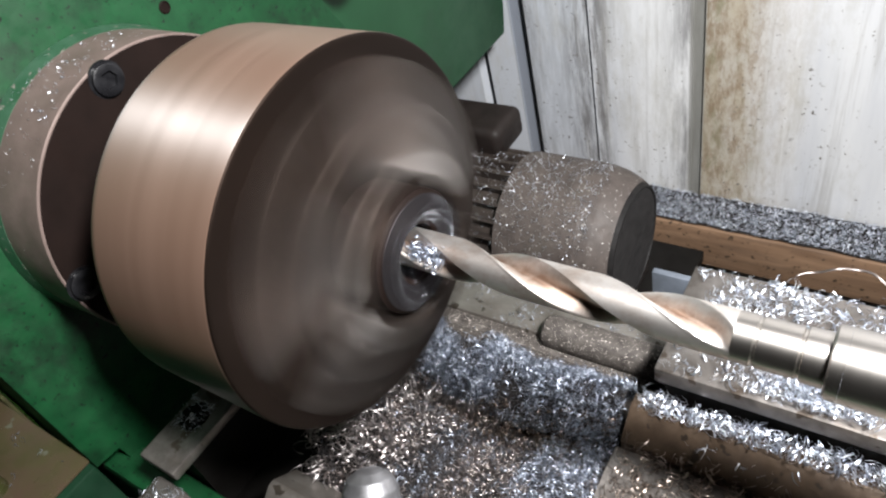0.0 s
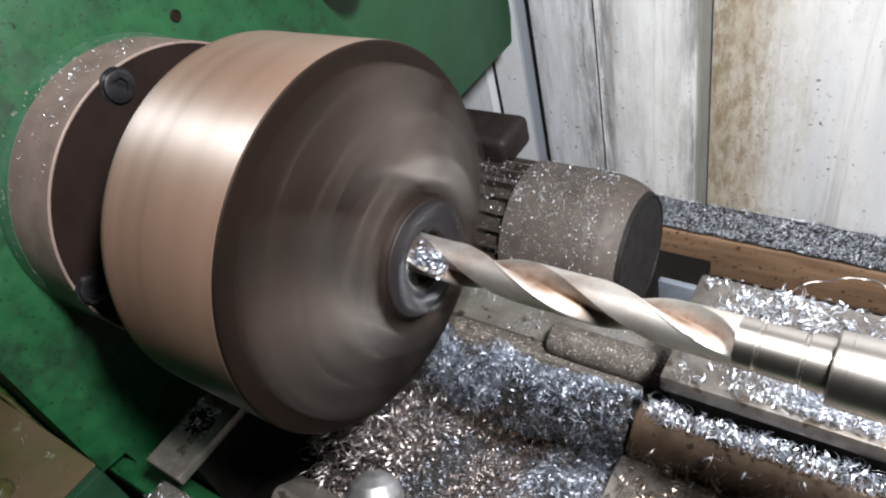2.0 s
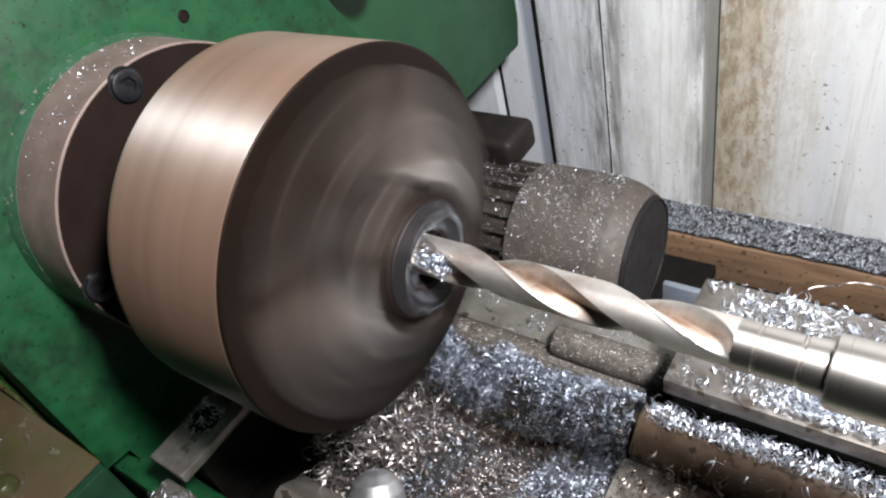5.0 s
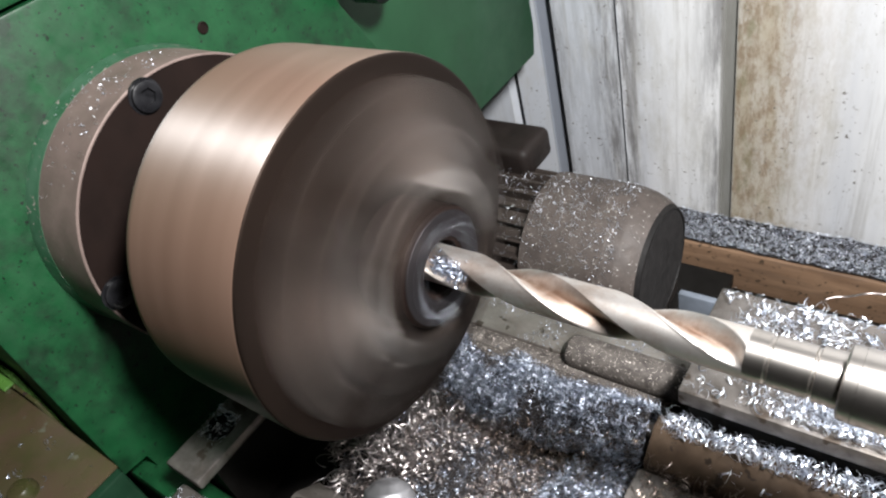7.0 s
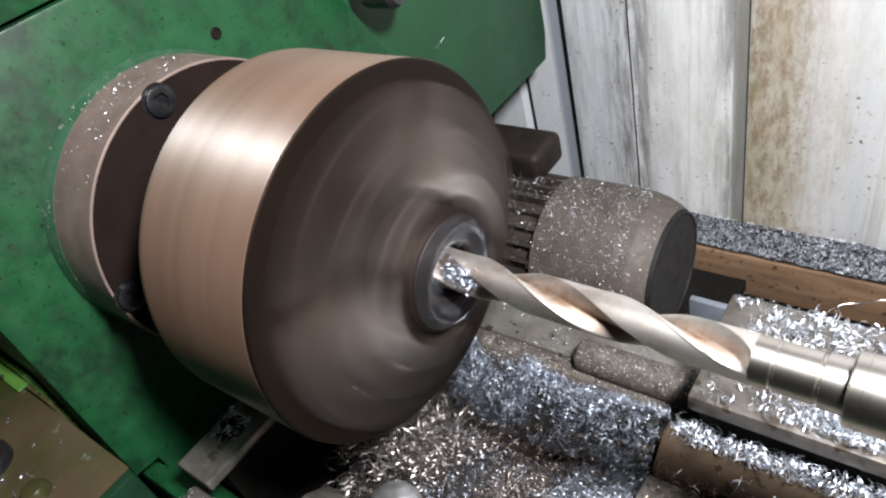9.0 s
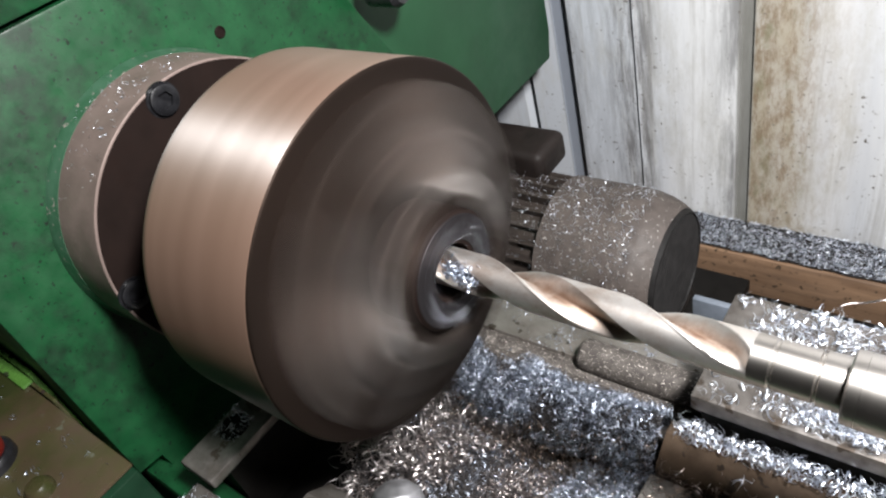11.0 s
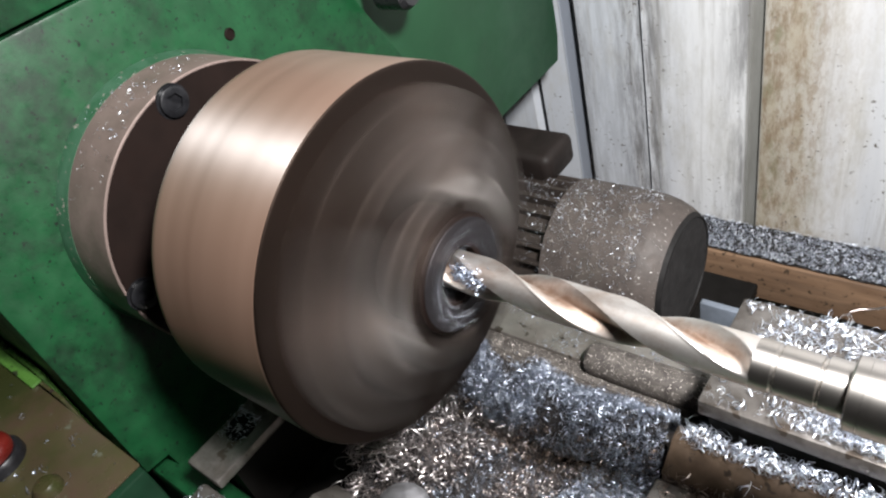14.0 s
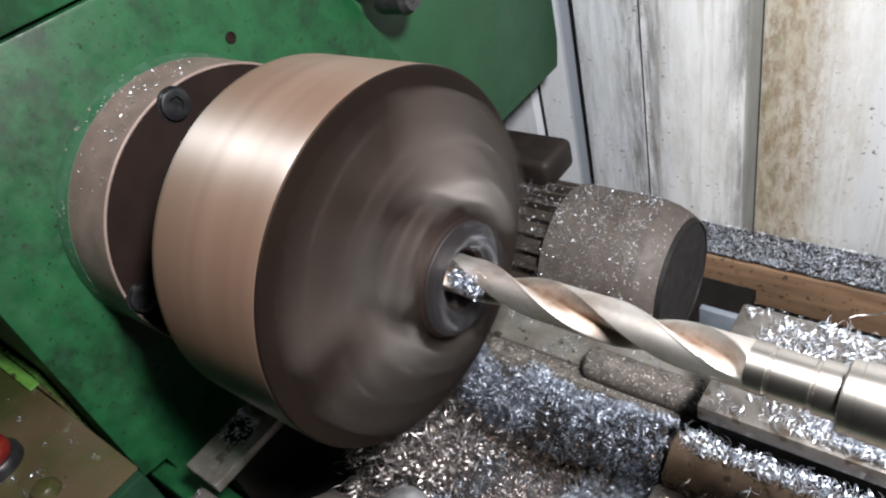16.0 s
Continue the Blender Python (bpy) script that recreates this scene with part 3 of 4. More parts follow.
# ---- motor behind the bed ----
def motor():
    m = thing("electric_motor", "dusty grey-brown finned electric motor sprinkled with silver chips", "electric motor")
    R = 0.094
    bm = bmesh.new()
    prof = [(-0.130, R - 0.006), (-0.130, R), (-0.045, R), (-0.025, R - 0.001), (-0.008, R - 0.0045), (0.006, R - 0.010), (0.015, R - 0.0155)]
    lathe_x(bm, prof, 96)
    cowl = part("fan_cowl", bm, MOTOR, m, "dusty grey-brown fan cowl")
    bm = bmesh.new()
    lathe_x(bm, [(0.0151, R - 0.0156), (0.020, R - 0.019), (0.0205, R - 0.021), (0.018, R - 0.022)], 96)
    part("cowl_rim", bm, GRILLE, cowl, "black oily rim of the fan cowl")
    # near-black disc carries the shade between the grille bars
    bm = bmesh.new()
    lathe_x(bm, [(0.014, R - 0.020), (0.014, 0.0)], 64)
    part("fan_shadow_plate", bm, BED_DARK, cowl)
    for k in range(-9, 10):
        y = k * 0.0074
        h = math.sqrt(max((R - 0.0215) ** 2 - y * y, 0.0001))
        gb = part("grille_bar", boxm(0.0165, 0.0195, y - 0.0015, y + 0.0015, -h, h, bevel=0.0006, seg=1), GRILLE, cowl)
        gb.rotation_euler = (radians(-52), 0, 0)
    bm = bmesh.new()
    lathe_x(bm, [(-0.50, 0.0), (-0.50, 0.078), (-0.1302, 0.078)], 64)
    part("stator", bm, MOTOR_DARK, m)
    fin = boxm(-0.48, -0.131, 0.076, 0.0915, -0.0022, 0.0022, bevel=0.0008, seg=1)
    me = mesh_of("fin", fin, MOTOR_DARK)
    for k in range(26):
        f = part("fin", me, MOTOR_DARK, m)
        f.rotation_euler = (radians(k * 360 / 26 + 3), 0, 0)
    part("terminal_box", boxm(-0.46, -0.168, 0.024, 0.096, 0.072, 0.118, bevel=0.012, seg=4), BROWN_BOX, m, "oily brown terminal box")
    for x in (-0.35, -0.05):
        part("foot", boxm(x, x + 0.05, -0.10, 0.10, -0.1405, -0.064, bevel=0.004), MOTOR_DARK, m)
    m.location = (0, 0.374, -0.340)
    s = thing("motor_shelf", "dark steel shelf that carries the motor", "shelf")
    part("plate", boxm(-0.55, 0.06, 0.22, 0.53, -0.50, -0.4805, bevel=0.002), BED_DARK, s)
    part("strut", boxm(-0.50, -0.45, 0.22, 0.53, FLOOR_Z, -0.5005), BED_DARK, s)
    part("strut", boxm(0.0, 0.05, 0.22, 0.53, FLOOR_Z, -0.5005), BED_DARK, s)
    g = thing("guard_plate", "blue-grey painted steel plate behind the bed", "steel plate")
    part("plate", boxm(0.100, 0.150, 0.215, 0.222, -0.40, -0.205, bevel=0.0015), BLUE_GREY, g)
    part("flange", boxm(0.100, 0.150, 0.2055, 0.2145, -0.40, -0.26, bevel=0.0015), BLUE_GREY, g)


# ---- chuck, workpiece, drill ----
def jaw_mesh():
    """One stepped jaw: outline in (radius, x), a tongue in width."""
    out = [(0.0400, -0.002), (0.0400, 0.042), (0.0560, 0.0415), (0.0580, 0.030), (0.081, 0.0295), (0.083, 0.018), (0.1080, 0.0175), (0.1110, -0.002)]
    bm = bmesh.new()
    w = 0.026
    a = [bm.verts.new((x, r, -w)) for r, x in out]
    b = [bm.verts.new((x, r, w)) for r, x in out]
    n = len(out)
    bm.faces.new(a)
    bm.faces.new(b[::-1])
    for k in range(n):
        bm.faces.new((a[k], a[(k + 1) % n], b[(k + 1) % n], b[k]))
    bmesh.ops.bevel(bm, geom=bm.edges[:], offset=0.0020, segments=2, affect="EDGES", profile=0.5)
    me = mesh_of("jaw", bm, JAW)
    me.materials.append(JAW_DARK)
    # flanks far paler than steps: the glint on them is put into the colour
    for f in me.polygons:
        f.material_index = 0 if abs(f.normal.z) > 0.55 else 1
    return me


def chuck():
    c = thing("lathe_chuck", "large brown-grey steel three-jaw lathe chuck, spinning", "lathe chuck")
    R = 0.125
    bm = bmesh.new()
    lathe_x(bm, [(-0.1010, 0.06), (-0.1010, R - 0.004), (-0.1000, R - 0.0015), (-0.0975, R - 0.0003), (-0.094, R), (-0.0016, R), (-0.0012, R - 0.0001)], 160)
    part("body", bm, CHUCK, c, "turned steel chuck body", smooth=50)
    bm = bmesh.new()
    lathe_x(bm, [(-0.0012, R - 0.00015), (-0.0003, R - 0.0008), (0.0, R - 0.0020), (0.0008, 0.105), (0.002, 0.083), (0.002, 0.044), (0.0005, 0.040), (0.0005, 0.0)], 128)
    part("face", bm, CHUCK_FACE, c, "dark chuck face")
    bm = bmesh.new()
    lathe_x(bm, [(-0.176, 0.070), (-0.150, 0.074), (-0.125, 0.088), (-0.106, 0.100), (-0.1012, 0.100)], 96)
    part("backplate", bm, DARK_STEEL, c, "oily backplate with shade put into its colour")
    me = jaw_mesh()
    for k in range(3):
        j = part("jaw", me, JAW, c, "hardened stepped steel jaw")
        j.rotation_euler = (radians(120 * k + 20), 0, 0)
    return c


def workpiece():
    w = thing("workpiece", "round steel workpiece being drilled, gripped in the chuck", "workpiece")
    bm = bmesh.new()
    lathe_x(bm, [(0.003, 0.0390), (0.037, 0.0390), (0.039, 0.0370), (0.039, 0.0200), (0.0375, 0.0178), (0.0035, 0.0178), (0.0035, 0.0)], 96)
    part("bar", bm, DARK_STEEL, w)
    bm = bmesh.new()
    lathe_x(bm, [(0.0393, 0.0366), (0.0396, 0.0363), (0.0396, 0.0202)], 96)
    part("cut_face", bm, BRIGHT_RING, w, "freshly cut bluish steel end face")
    rng = np.random.default_rng(31)
    pts = []
    for _ in range(46):
        a, r = rng.uniform(0, 2 * math.pi), rng.uniform(0.018, 0.036)
        pts.append((0.0405 + rng.uniform(0, 0.007), r * math.cos(a), r * math.sin(a)))
    st = part("stuck_chips", swarf_mesh("stuck_chips", pts, rng, 0.0022, [0.4, 0.5, 0.1], CHIP_WHITE), CHIP_WHITE, w, "bright chips whirled round with the work")
    return w


BRIGHT_RING = turned("fresh_turned_steel", (0.046, 0.043, 0.046), (0.024, 0.021, 0.022), 0.60, 0.0, 300)
DRILL_R = 0.0124
PITCH = 0.172
FLUTE_END = 0.2105


def drill():
    """Twist drill with two helical flutes that run out before the shank."""
    d = thing("twist_drill", "large bright steel twist drill with straw-stained flutes, held in the tailstock", "drill bit")
    n, bm = 120, bmesh.new()
    rows = []
    xs = [0.0075 + 0.0015 * k for k in range(int((FLUTE_END - 0.0075) / 0.0015) + 2)]
    a_end = radians(107)
    for x in xs:
        a0 = a_end + 2 * math.pi * (x - FLUTE_END + 0.016) / PITCH
        # a round cutter leaves the flute along an arc
        u = min(max((FLUTE_END - x) / 0.025, 0), 1)
        fade = math.sqrt(1 - (1 - u) ** 2)
        ring = []
        for k in range(n):
            a = a0 + 2 * math.pi * k / n
            phi = (a - a0 + math.pi / 2) % math.pi - math.pi / 2
            half = radians(46) * (0.45 + 0.55 * fade)
            r = DRILL_R
            t = abs(phi) / half
            if t < 1 and u > 0:
                lean = 0.58 + 0.16 * phi / half
                r = DRILL_R * (1 - fade * lean * (1 - t * t))
                r = max(r, 0.3 * DRILL_R)
            elif u > 0:
                # narrow margin beside each flute, the rest of the land ground slightly lower
                edge = (abs(phi) - half) / radians(34)
                r = DRILL_R if phi > 0 and edge < 0.22 else DRILL_R * (1 - 0.018 * fade)
            ring.append(bm.verts.new((x, r * math.cos(a), r * math.sin(a))))
        rows.append(ring)
    for p, q in zip(rows, rows[1:]):
        for k in range(n):
            j = (k + 1) % n
            bm.faces.new((p[k], q[k], q[j], p[j]))
    bm.faces.new(rows[0])
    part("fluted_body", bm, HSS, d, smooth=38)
    bm = bmesh.new()
    x0 = xs[-1]
    lathe_x(bm, [(x0 - 0.0005, DRILL_R), (0.2195, DRILL_R), (0.2203, DRILL_R - 0.0007), (0.2212, DRILL_R - 0.0007), (0.2218, DRILL_R - 0.0001), (0.2382, DRILL_R - 0.0001),
                 (0.2388, DRILL_R - 0.0010), (0.2398, DRILL_R - 0.0010), (0.2404, DRILL_R + 0.0004), (0.2500, DRILL_R + 0.0006), (0.2500, 0.004)], 96)
    part("shank", bm, SHANK, d, "ground steel shank with two grooves")
    s = thing("drill_sleeve", "plain bright steel taper sleeve that holds the drill", "drill sleeve")
    bm = bmesh.new()
    lathe_x(bm, [(0.2503, 0.004), (0.2503, 0.0158), (0.2512, 0.0169), (0.2562, 0.0172)], 96)
    part("nose", bm, SHANK, s)
    bm = bmesh.new()
    lathe_x(bm, [(0.2563, 0.0172), (0.32, 0.0178), (0.40, 0.0186), (0.46, 0.019)], 96)
    part("sleeve", bm, SHANK, s)
    return d, s


# ---- swarf ----
def curl(rng, size, kind):
    """Vertices of one chip: a curled ribbon, as two rows of points."""
    n = {0: 3, 1: 7, 2: 18}[kind]
    turns = {0: 0.25, 1: rng.uniform(0.4, 0.9), 2: rng.uniform(1.0, 2.5)}[kind]
    t = np.linspace(0, 1, n)
    r = size * (0.55 + 0.45 * t * rng.uniform(0.3, 1.2))
    a = 2 * np.pi * turns * t
    w = size * rng.uniform(0.10, 0.26)
    drift = size * rng.uniform(0.2, 1.6) * turns
    if kind == 2:
        r, w, drift = size * rng.uniform(0.5, 1.3) * (0.6 + 0.7 * t), size * rng.uniform(0.05, 0.10), size * rng.uniform(0.5, 2.6)
    if kind == 2 and size > 0.0055:
        # a wide open loop of wire-like turning
        a = 2 * np.pi * rng.uniform(0.6, 1.5) * t
        r, w, drift = size * (0.45 + 0.55 * t), 0.00075, size * rng.uniform(0.2, 1.0)
    p = np.stack([r * np.cos(a), r * np.sin(a), drift * t], 1)
    q = p + np.array([0, 0, w]) + 0.25 * w * np.stack([np.cos(a), np.sin(a), 0 * a], 1)
    v = np.concatenate([p, q])
    q4 = rng.normal(size=4)
    q4 /= np.linalg.norm(q4)
    w_, x, y, z = q4
    rot = np.array([[1 - 2 * (y * y + z * z), 2 * (x * y - z * w_), 2 * (x * z + y * w_)],
                    [2 * (x * y + z * w_), 1 - 2 * (x * x + z * z), 2 * (y * z - x * w_)],
                    [2 * (x * z - y * w_), 2 * (y * z + x * w_), 1 - 2 * (x * x + y * y)]])
    v = (v - v.mean(0)) @ rot.T
    return v, n


def swarf_mesh(name, points, rng, size, mix, material):
    """Join chips at the given points; mix: shares of flakes, commas and long curls."""
    verts, faces, base = [], [], 0
    for p in points:
        kind = int(rng.choice(3, p=mix))
        v, n = curl(rng, size * rng.uniform(0.55, 1.5), kind)
        v[:, 2] -= v[:, 2].min() * rng.uniform(0.3, 0.9)
        verts.append(v + p)
        faces += [(base + k, base + k + 1, base + n + k + 1, base + n + k) for k in range(n - 1)]
        base += 2 * n
    me = bpy.data.meshes.new(name)
    me.from_pydata(np.concatenate(verts).tolist(), [], faces)
    me.polygons.foreach_set("use_smooth", [True] * len(me.polygons))
    me.materials.append(material)
    return me


def heap_mound(bm_x, bm_y, height, x0, y0, step=0.004):
    """A lumpy mound under the chips: height(x, y) over a grid."""
    bm = bmesh.new()
    grid = [[bm.verts.new((x0 + i * step, y0 + j * step, height(x0 + i * step, y0 + j * step))) for j in range(bm_y)] for i in range(bm_x)]
    for i in range(bm_x - 1):
        for j in range(bm_y - 1):
            bm.faces.new((grid[i][j], grid[i + 1][j], grid[i + 1][j + 1], grid[i][j + 1]))
    return bm


SWARF_BED = surface("packed_swarf", (0.040, 0.036, 0.036), (0.012, 0.010, 0.010), 0.5, 0.5, 160, spots=(0.34, 0.34, 0.37), spot_scale=500, spot_at=0.67, relief=0.9, relief_scale=500,
                    relief_dist=0.003)


def swarf_heap(label, rect, height, count, size, mix, material, seed, mound=True, density=None, under=None):
    rng = np.random.default_rng(seed)
    x0, x1, y0, y1 = rect
    pts = []
    while len(pts) < count:
        x, y = rng.uniform(x0, x1), rng.uniform(y0, y1)
        if density is None or rng.uniform() < density(x, y):
            pts.append((x, y, height(x, y) + abs(rng.normal()) * size * 0.35))
    ob = new("swarf_heap", swarf_mesh("swarf_heap", pts, rng, size, mix, material))
    tagged(ob, label, "swarf", kind="stuff")
    if mound:
        st = 0.004
        bm = heap_mound(int((x1 - x0) / st) + 1, int((y1 - y0) / st) + 1, lambda x, y: height(x, y) - 0.001, x0, y0, st)
        part("packed_layer", bm, under or SWARF_BED, ob, smooth=80)
    return ob


def lump(x, y, s=30.0, k=0.0):
    return noise.noise(Vector((x * s, y * s, k)))


def ridge_height(x, y):
    """The long swarf ridge over the front side of the ways."""
    mid = 0.080 - 0.14 * x * (x > 0)
    across = math.exp(-((y - mid) / 0.024) ** 2)
    lift = 0.024 * min(1, max(0, (x - 0.05) / 0.085)) * min(1, max(0, (0.092 - y) / 0.02))
    return -0.240 + lift + (0.042 + 0.010 * lump(x, y, 24, 1)) * across + 0.006 * lump(x, y, 55)


def front_height(x, y):
    base = 0.026 * math.exp(-((y + 0.030) / 0.040) ** 2) + 0.030 * math.exp(-((x + 0.045) / 0.055) ** 2 - ((y + 0.015) / 0.045) ** 2)
    lift = 0.026 * min(1, max(0, (x - 0.06) / 0.075))
    return -0.242 + lift + base + 0.009 * lump(x, y, 30, 3) + 0.005 * lump(x, y, 60, 7)


def clumped(x, y, s=28, k=2, least=0.05):
    return min(1, max(least, 0.62 + 1.9 * lump(x, y, s, k)))


def swarf():
    swarf_heap("bright silver-blue steel swarf heaped along the bed ways", (-0.11, 0.138, 0.035, 0.108), ridge_height, 11000, 0.0029, [0.08, 0.27, 0.65], CHIP, 1, True, lambda x, y: clumped(x, y) * (1 if y > 0.052 else 0.5))
    swarf_heap("tangled straw-brown and silver swarf curls in the bed trough", (-0.094, 0.138, -0.100, 0.034), front_height, 7600, 0.0025, [0.16, 0.36, 0.48], CHIP_BROWN, 2, True, lambda x, y: clumped(x, y, 30, 4) * (1 if y < 0.005 else 0.6) * (0.40 if x < -0.035 else 1))
    swarf_heap("long silver swarf curls over the heap", (-0.092, 0.01, -0.09, 0.035), lambda x, y: front_height(x, y) + 0.004, 700, 0.0054, [0.0, 0.08, 0.92], CHIP_GREY, 3, False, lambda x, y: clumped(x, y, 40, 6))
    swarf_heap("large tangled loops of steel turnings on the heap", (-0.100, -0.020, -0.085, 0.020), lambda x, y: front_height(x, y) + 0.009, 300, 0.0086, [0.0, 0.0, 1.0], CHIP_LOOP, 16, False, lambda x, y: clumped(x, y, 34, 11, 0.0) * (1 if x < -0.045 else 0.35))
    swarf_heap("fine dust and chips banked along the back way", (-0.10, 0.142, 0.078, 0.124), lambda x, y: -0.2015 - 0.16 * abs(y - 0.101) + 0.0015 * lump(x, y, 50, 13), 1500, 0.0013, [0.6, 0.35, 0.05], CHIP_BROWN, 17, True, None, DUSTY)
    swarf_heap("bright silver swarf flakes in the bed trough", (-0.092, 0.138, -0.095, 0.020), lambda x, y: front_height(x, y) + 0.001, 3000, 0.0022, [0.3, 0.5, 0.2], CHIP, 4, False, lambda x, y: 0.22 if x < -0.03 else 1)
    d = lambda x, y: min(1, max(0.06, 1.4 * lump(x, y, 22, 9) + 0.55))
    swarf_heap("silver swarf curls lying on the tailstock base", (0.156, 0.42, 0.112, 0.168), lambda x, y: -0.1345, 1000, 0.0040, [0.2, 0.6, 0.2], CHIP_WHITE, 5, False, d)
    swarf_heap("silver swarf curls on the front plate", (0.160, 0.42, 0.066, 0.109), lambda x, y: -0.1345 + 0.010 * max(0, min(1, (x - 0.20) * 12)) * (0.6 + lump(x, y, 35, 8)), 1700, 0.0036, [0.2, 0.45, 0.35], CHIP_WHITE, 6, False, lambda x, y: d(x, y) * min(1, 0.10 + max(0, (x - 0.195) * 14)))
    step_z = lambda x, y: -0.170 if y > 0.05 else -0.190 if y > 0.03 else -0.194 + (y - 0.03) * 0.12
    swarf_heap("silver swarf curls heaped on the tailstock step", (0.150, 0.42, 0.040, 0.0645), lambda x, y: step_z(x, y) + 0.004 * (1 + lump(x, y, 40)) * min(1, max(0, (x - 0.15) * 20)), 1600, 0.0038, [0.25, 0.5, 0.25], CHIP_WHITE, 7, False)
    swarf_heap("straw-brown swarf curls on the lower step", (0.146, 0.42, -0.075, 0.040), lambda x, y: step_z(x, y) + 0.001, 2800, 0.0040, [0.10, 0.40, 0.50], CHIP_STRAW, 8, False)
    swarf_heap("fine grey swarf covering the timber ledge", (-0.10, 0.55, 0.572, 0.636), lambda x, y: LEDGE_Z + 0.008 + 0.10 * max(0, y - 0.60) + 0.004 * lump(x, y, 30), 13000, 0.0023, [0.4, 0.5, 0.1], CHIP_WHITE, 9)
    swarf_heap("loose silver chips on the flat way", (-0.10, 0.150, 0.108, 0.168), lambda x, y: BED_Z + 0.0003, 700, 0.0016, [0.5, 0.4, 0.1], CHIP, 10, False, lambda x, y: min(1, max(0.03, 1.6 * lump(x, y, 25, 5) + 0.2)))
    swarf_heap("loose silver chips scattered on the gearbox top", (-0.40, -0.13, -0.30, -0.186), lambda x, y: -0.0657, 150, 0.0022, [0.2, 0.6, 0.2], CHIP, 11, False)
    swarf_heap("silver chips in the bolt recess of the bar", (-0.174, -0.146, -0.120, -0.092), lambda x, y: -0.1488, 80, 0.0026, [0.3, 0.5, 0.2], CHIP_WHITE, 12, False)
    swarf_heap("silver chips on the small block", (-0.148, -0.118, -0.197, -0.158), lambda x, y: -0.1515, 70, 0.0028, [0.3, 0.5, 0.2], CHIP_WHITE, 13, False)
    both = lambda x, y: max(ridge_height(x, y), front_height(x, y)) + 0.001
    # dark brown chips put the drill's shadow into the band between the heaps
    swarf_heap("brown swarf between the two heaps, coloured dark for the drill's shadow", (-0.092, 0.138, 0.010, 0.048), both, 1800, 0.0024, [0.2, 0.5, 0.3], CHIP_SHADED, 15, False)
    swarf_heap("silver swarf banked against the tailstock foot", (0.080, 0.139, -0.070, 0.084), lambda x, y: both(x, y) + 0.001, 2600, 0.0026, [0.15, 0.35, 0.5], CHIP, 18, False, lambda x, y: clumped(x, y, 36, 12, 0.25))
    # chips caught on round tops: spindle boss and motor cowl
    rng = np.random.default_rng(14)
    pts = []
    for _ in range(180):
        a, x = rng.normal(104, 17), rng.uniform(-0.235, -0.180)
        pts.append((x, 0.1142 * math.cos(radians(a)), 0.1142 * math.sin(radians(a))))
    tagged(new("boss_chips", swarf_mesh("boss_chips", pts, rng, 0.0014, [0.6, 0.35, 0.05], CHIP_WHITE)), "fine silver chips stuck on the spindle boss", "swarf", kind="stuff")
    pts = []
    for _ in range(900):
        a, x = rng.normal(112, 30), rng.uniform(-0.128, -0.010)
        pts.append((x, 0.374 + 0.0944 * math.cos(radians(a)), -0.340 + 0.0944 * math.sin(radians(a))))
    for _ in range(700):
        a, x = rng.normal(112, 28), rng.uniform(-0.32, -0.132)
        pts.append((x, 0.374 + 0.0922 * math.cos(radians(a)), -0.340 + 0.0922 * math.sin(radians(a))))
    tagged(new("motor_chips", swarf_mesh("motor_chips", pts, rng, 0.0020, [0.25, 0.6, 0.15], CHIP_WHITE)), "fine silver chips sprinkled over the motor", "swarf", kind="stuff")


def long_curl():
    """One long loose ribbon lying across the plate and the beam."""
    verts, faces, n = [], [], 60
    for k in range(n):
        s = k / (n - 1)
        x = 0.222 + 0.075 * s
        y = 0.172 + 0.016 * math.sin(2.6 * s + 0.3) + 0.002 * math.sin(15 * s)
        z = -0.1335 + 0.010 * math.sin(math.pi * s) + 0.0016 * math.cos(19 * s)
        verts += [(x, y, z), (x + 0.0003, y + 0.0012, z + 0.0011)]
    for k in range(n - 1):
        faces.append((2 * k, 2 * k + 1, 2 * k + 3, 2 * k + 2))
    me = bpy.data.meshes.new("long_swarf_curl")
    me.from_pydata(verts, [], faces)
    me.polygons.foreach_set("use_smooth", [True] * len(me.polygons))
    me.materials.append(CHIP_BROWN)
    ob = new("long_swarf_curl", me)
    sol = ob.modifiers.new("thickness", "SOLIDIFY")
    sol.thickness = 0.0003
    tagged(ob, "long loose straw-coloured swarf ribbon on the tailstock base", "swarf")


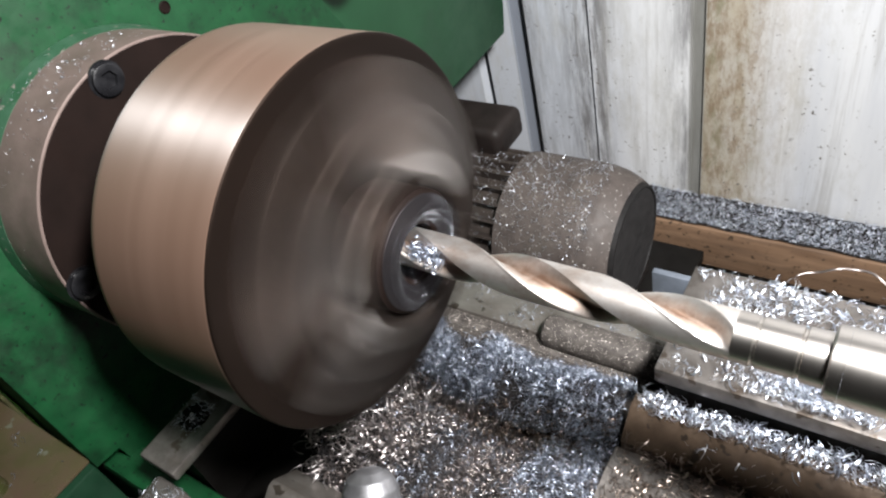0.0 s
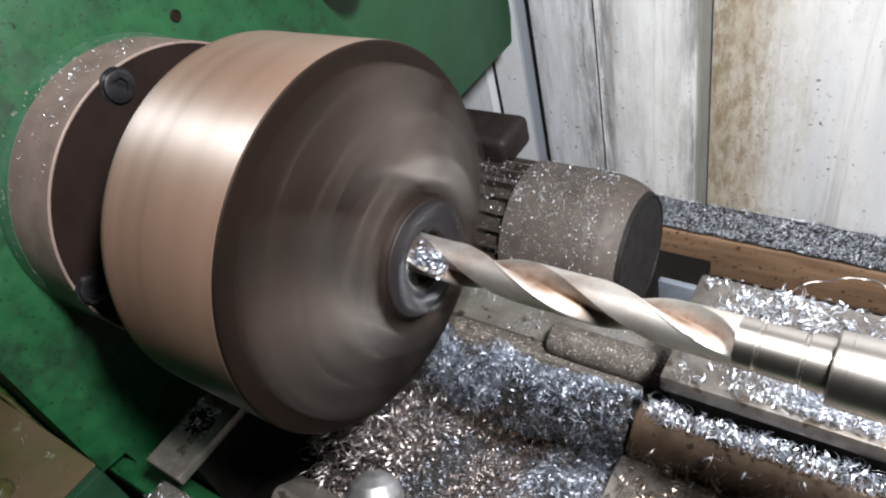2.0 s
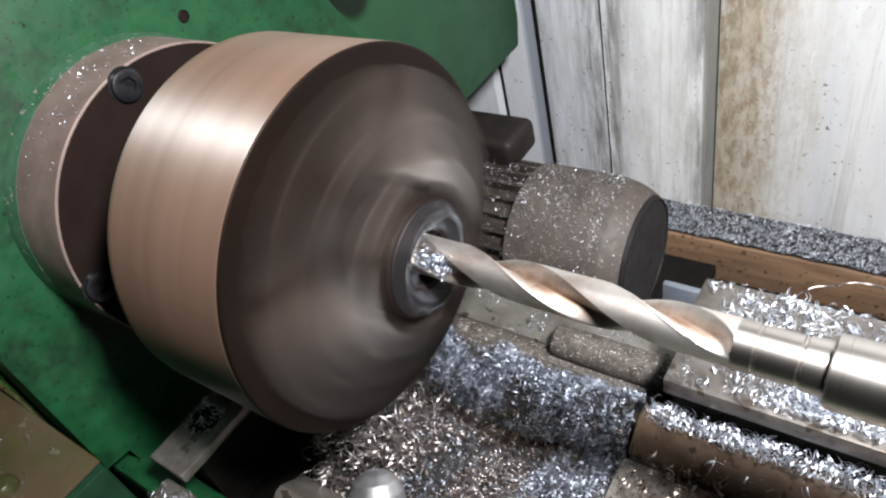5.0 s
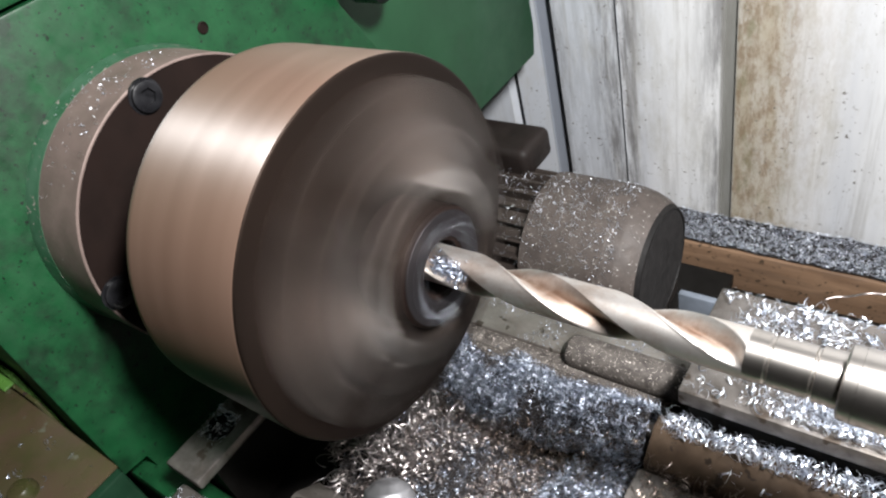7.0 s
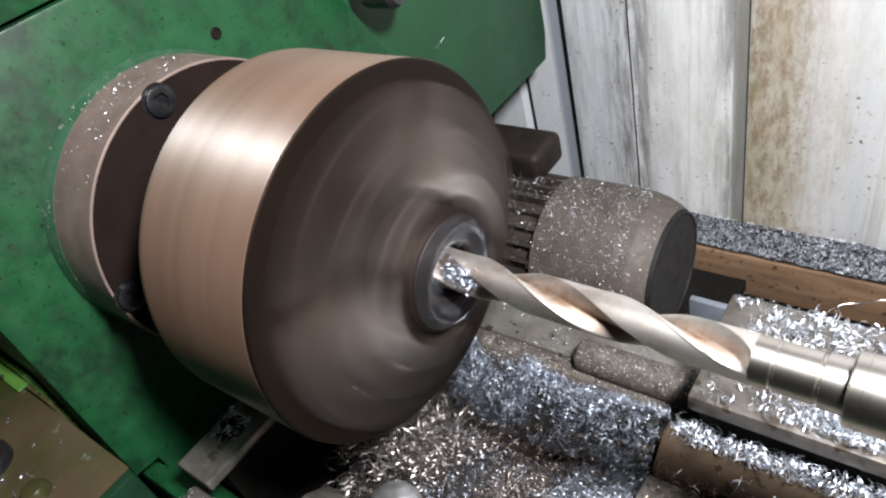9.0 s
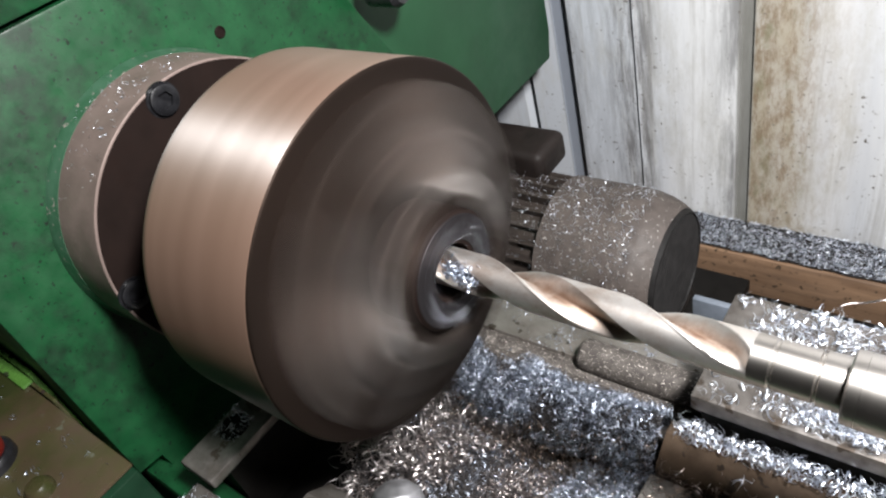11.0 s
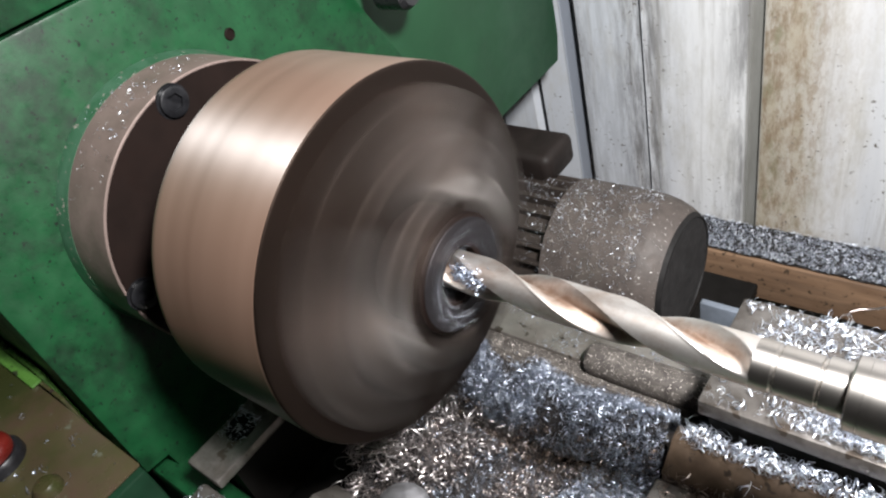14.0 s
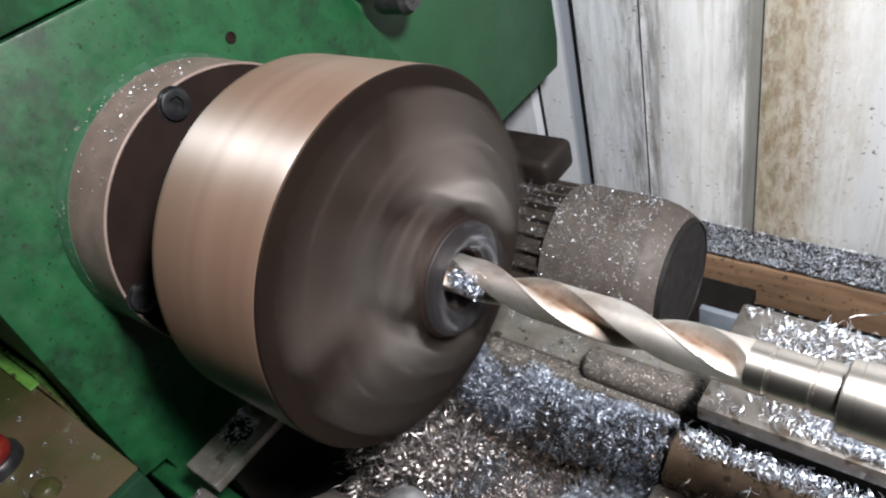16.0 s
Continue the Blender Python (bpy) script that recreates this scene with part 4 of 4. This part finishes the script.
def flute_chips():
    """The clump of fresh chips carried out of the hole in the flute."""
    rng = np.random.default_rng(21)
    pts = []
    for _ in range(260):
        x = rng.uniform(0.038, 0.060)
        a = radians(133) + 9 * (x - 0.048) + rng.normal() * 0.40
        r = rng.uniform(0.55, 1.05) * DRILL_R
        pts.append((x, r * math.cos(a), r * math.sin(a)))
    c = new("flute_chips", swarf_mesh("flute_chips", pts, rng, 0.0027, [0.5, 0.45, 0.05], CHIP))
    return tagged(c, "clump of bright fresh chips packed in the drill flute", "swarf", kind="stuff")


def flying_chip():
    """A single chip thrown off the drill."""
    rng = np.random.default_rng(41)
    c = new("flying_chip", swarf_mesh("flying_chip", [(0, 0, 0)], rng, 0.0026, [0, 1, 0], CHIP_WHITE))
    return tagged(c, "bright steel chip thrown into the air", "swarf")


room()
sheet_wall()
ledge()
headstock()
bed()
slide_rod()
tailstock()
motor()
CHUCK_OB = chuck()
WORK_OB = workpiece()
DRILL_OB, SLEEVE_OB = drill()
swarf()
long_curl()
CLUMP_OB = flute_chips()
FLYING_OB = flying_chip()


# ---- what moves ----
def motions():
    spin = [(k / FPS, pose(0, 0, 0, 87.0 * k)) for k in range(int(16 * FPS) + 1)]
    walk(CHUCK_OB, spin)
    walk(WORK_OB, spin)
    feed = [(0, 0.0100), (1, 0.0096), (2, 0.0089), (3, 0.0080), (5.5, 0.0069), (7, 0.0061), (8, 0.0054), (9, 0.0047), (11.5, 0.0027), (12.5, 0.0020), (13.5, 0.0008), (14.5, 0.0), (15.5, -0.0016), (16, -0.0024)]
    rows = [(t, pose(x, 0.0012, 0.0020)) for t, x in feed]
    walk(DRILL_OB, rows)
    walk(SLEEVE_OB, rows)
    walk(CLUMP_OB, [(t, pose(0.0012 * math.sin(2.3 * t), 0, 0, 7 * math.sin(1.7 * t))) for t in [0.5 * k for k in range(33)]])

    # one chip: it lies on the flat way, is thrown up past the headstock at nine seconds and lands on the bed behind
    rest, land = (0.085, 0.140, -0.1985), (-0.150, 0.150, -0.1985)
    rows = [(0, pose(*rest)), (8.6, pose(*rest))]
    for k in range(1, 12):
        s = k / 12
        rows.append((8.6 + 0.7 * s, pose(rest[0] + s * (land[0] - rest[0]), rest[1] + s * (land[1] - rest[1]), rest[2] + 4 * 0.280 * s * (1 - s), 60 * k, 35 * k, 0)))
    walk(FLYING_OB, rows + [(9.3, pose(*land, 60 * 12, 35 * 12, 0)), (16, pose(*land, 60 * 12, 35 * 12, 0))])


motions()
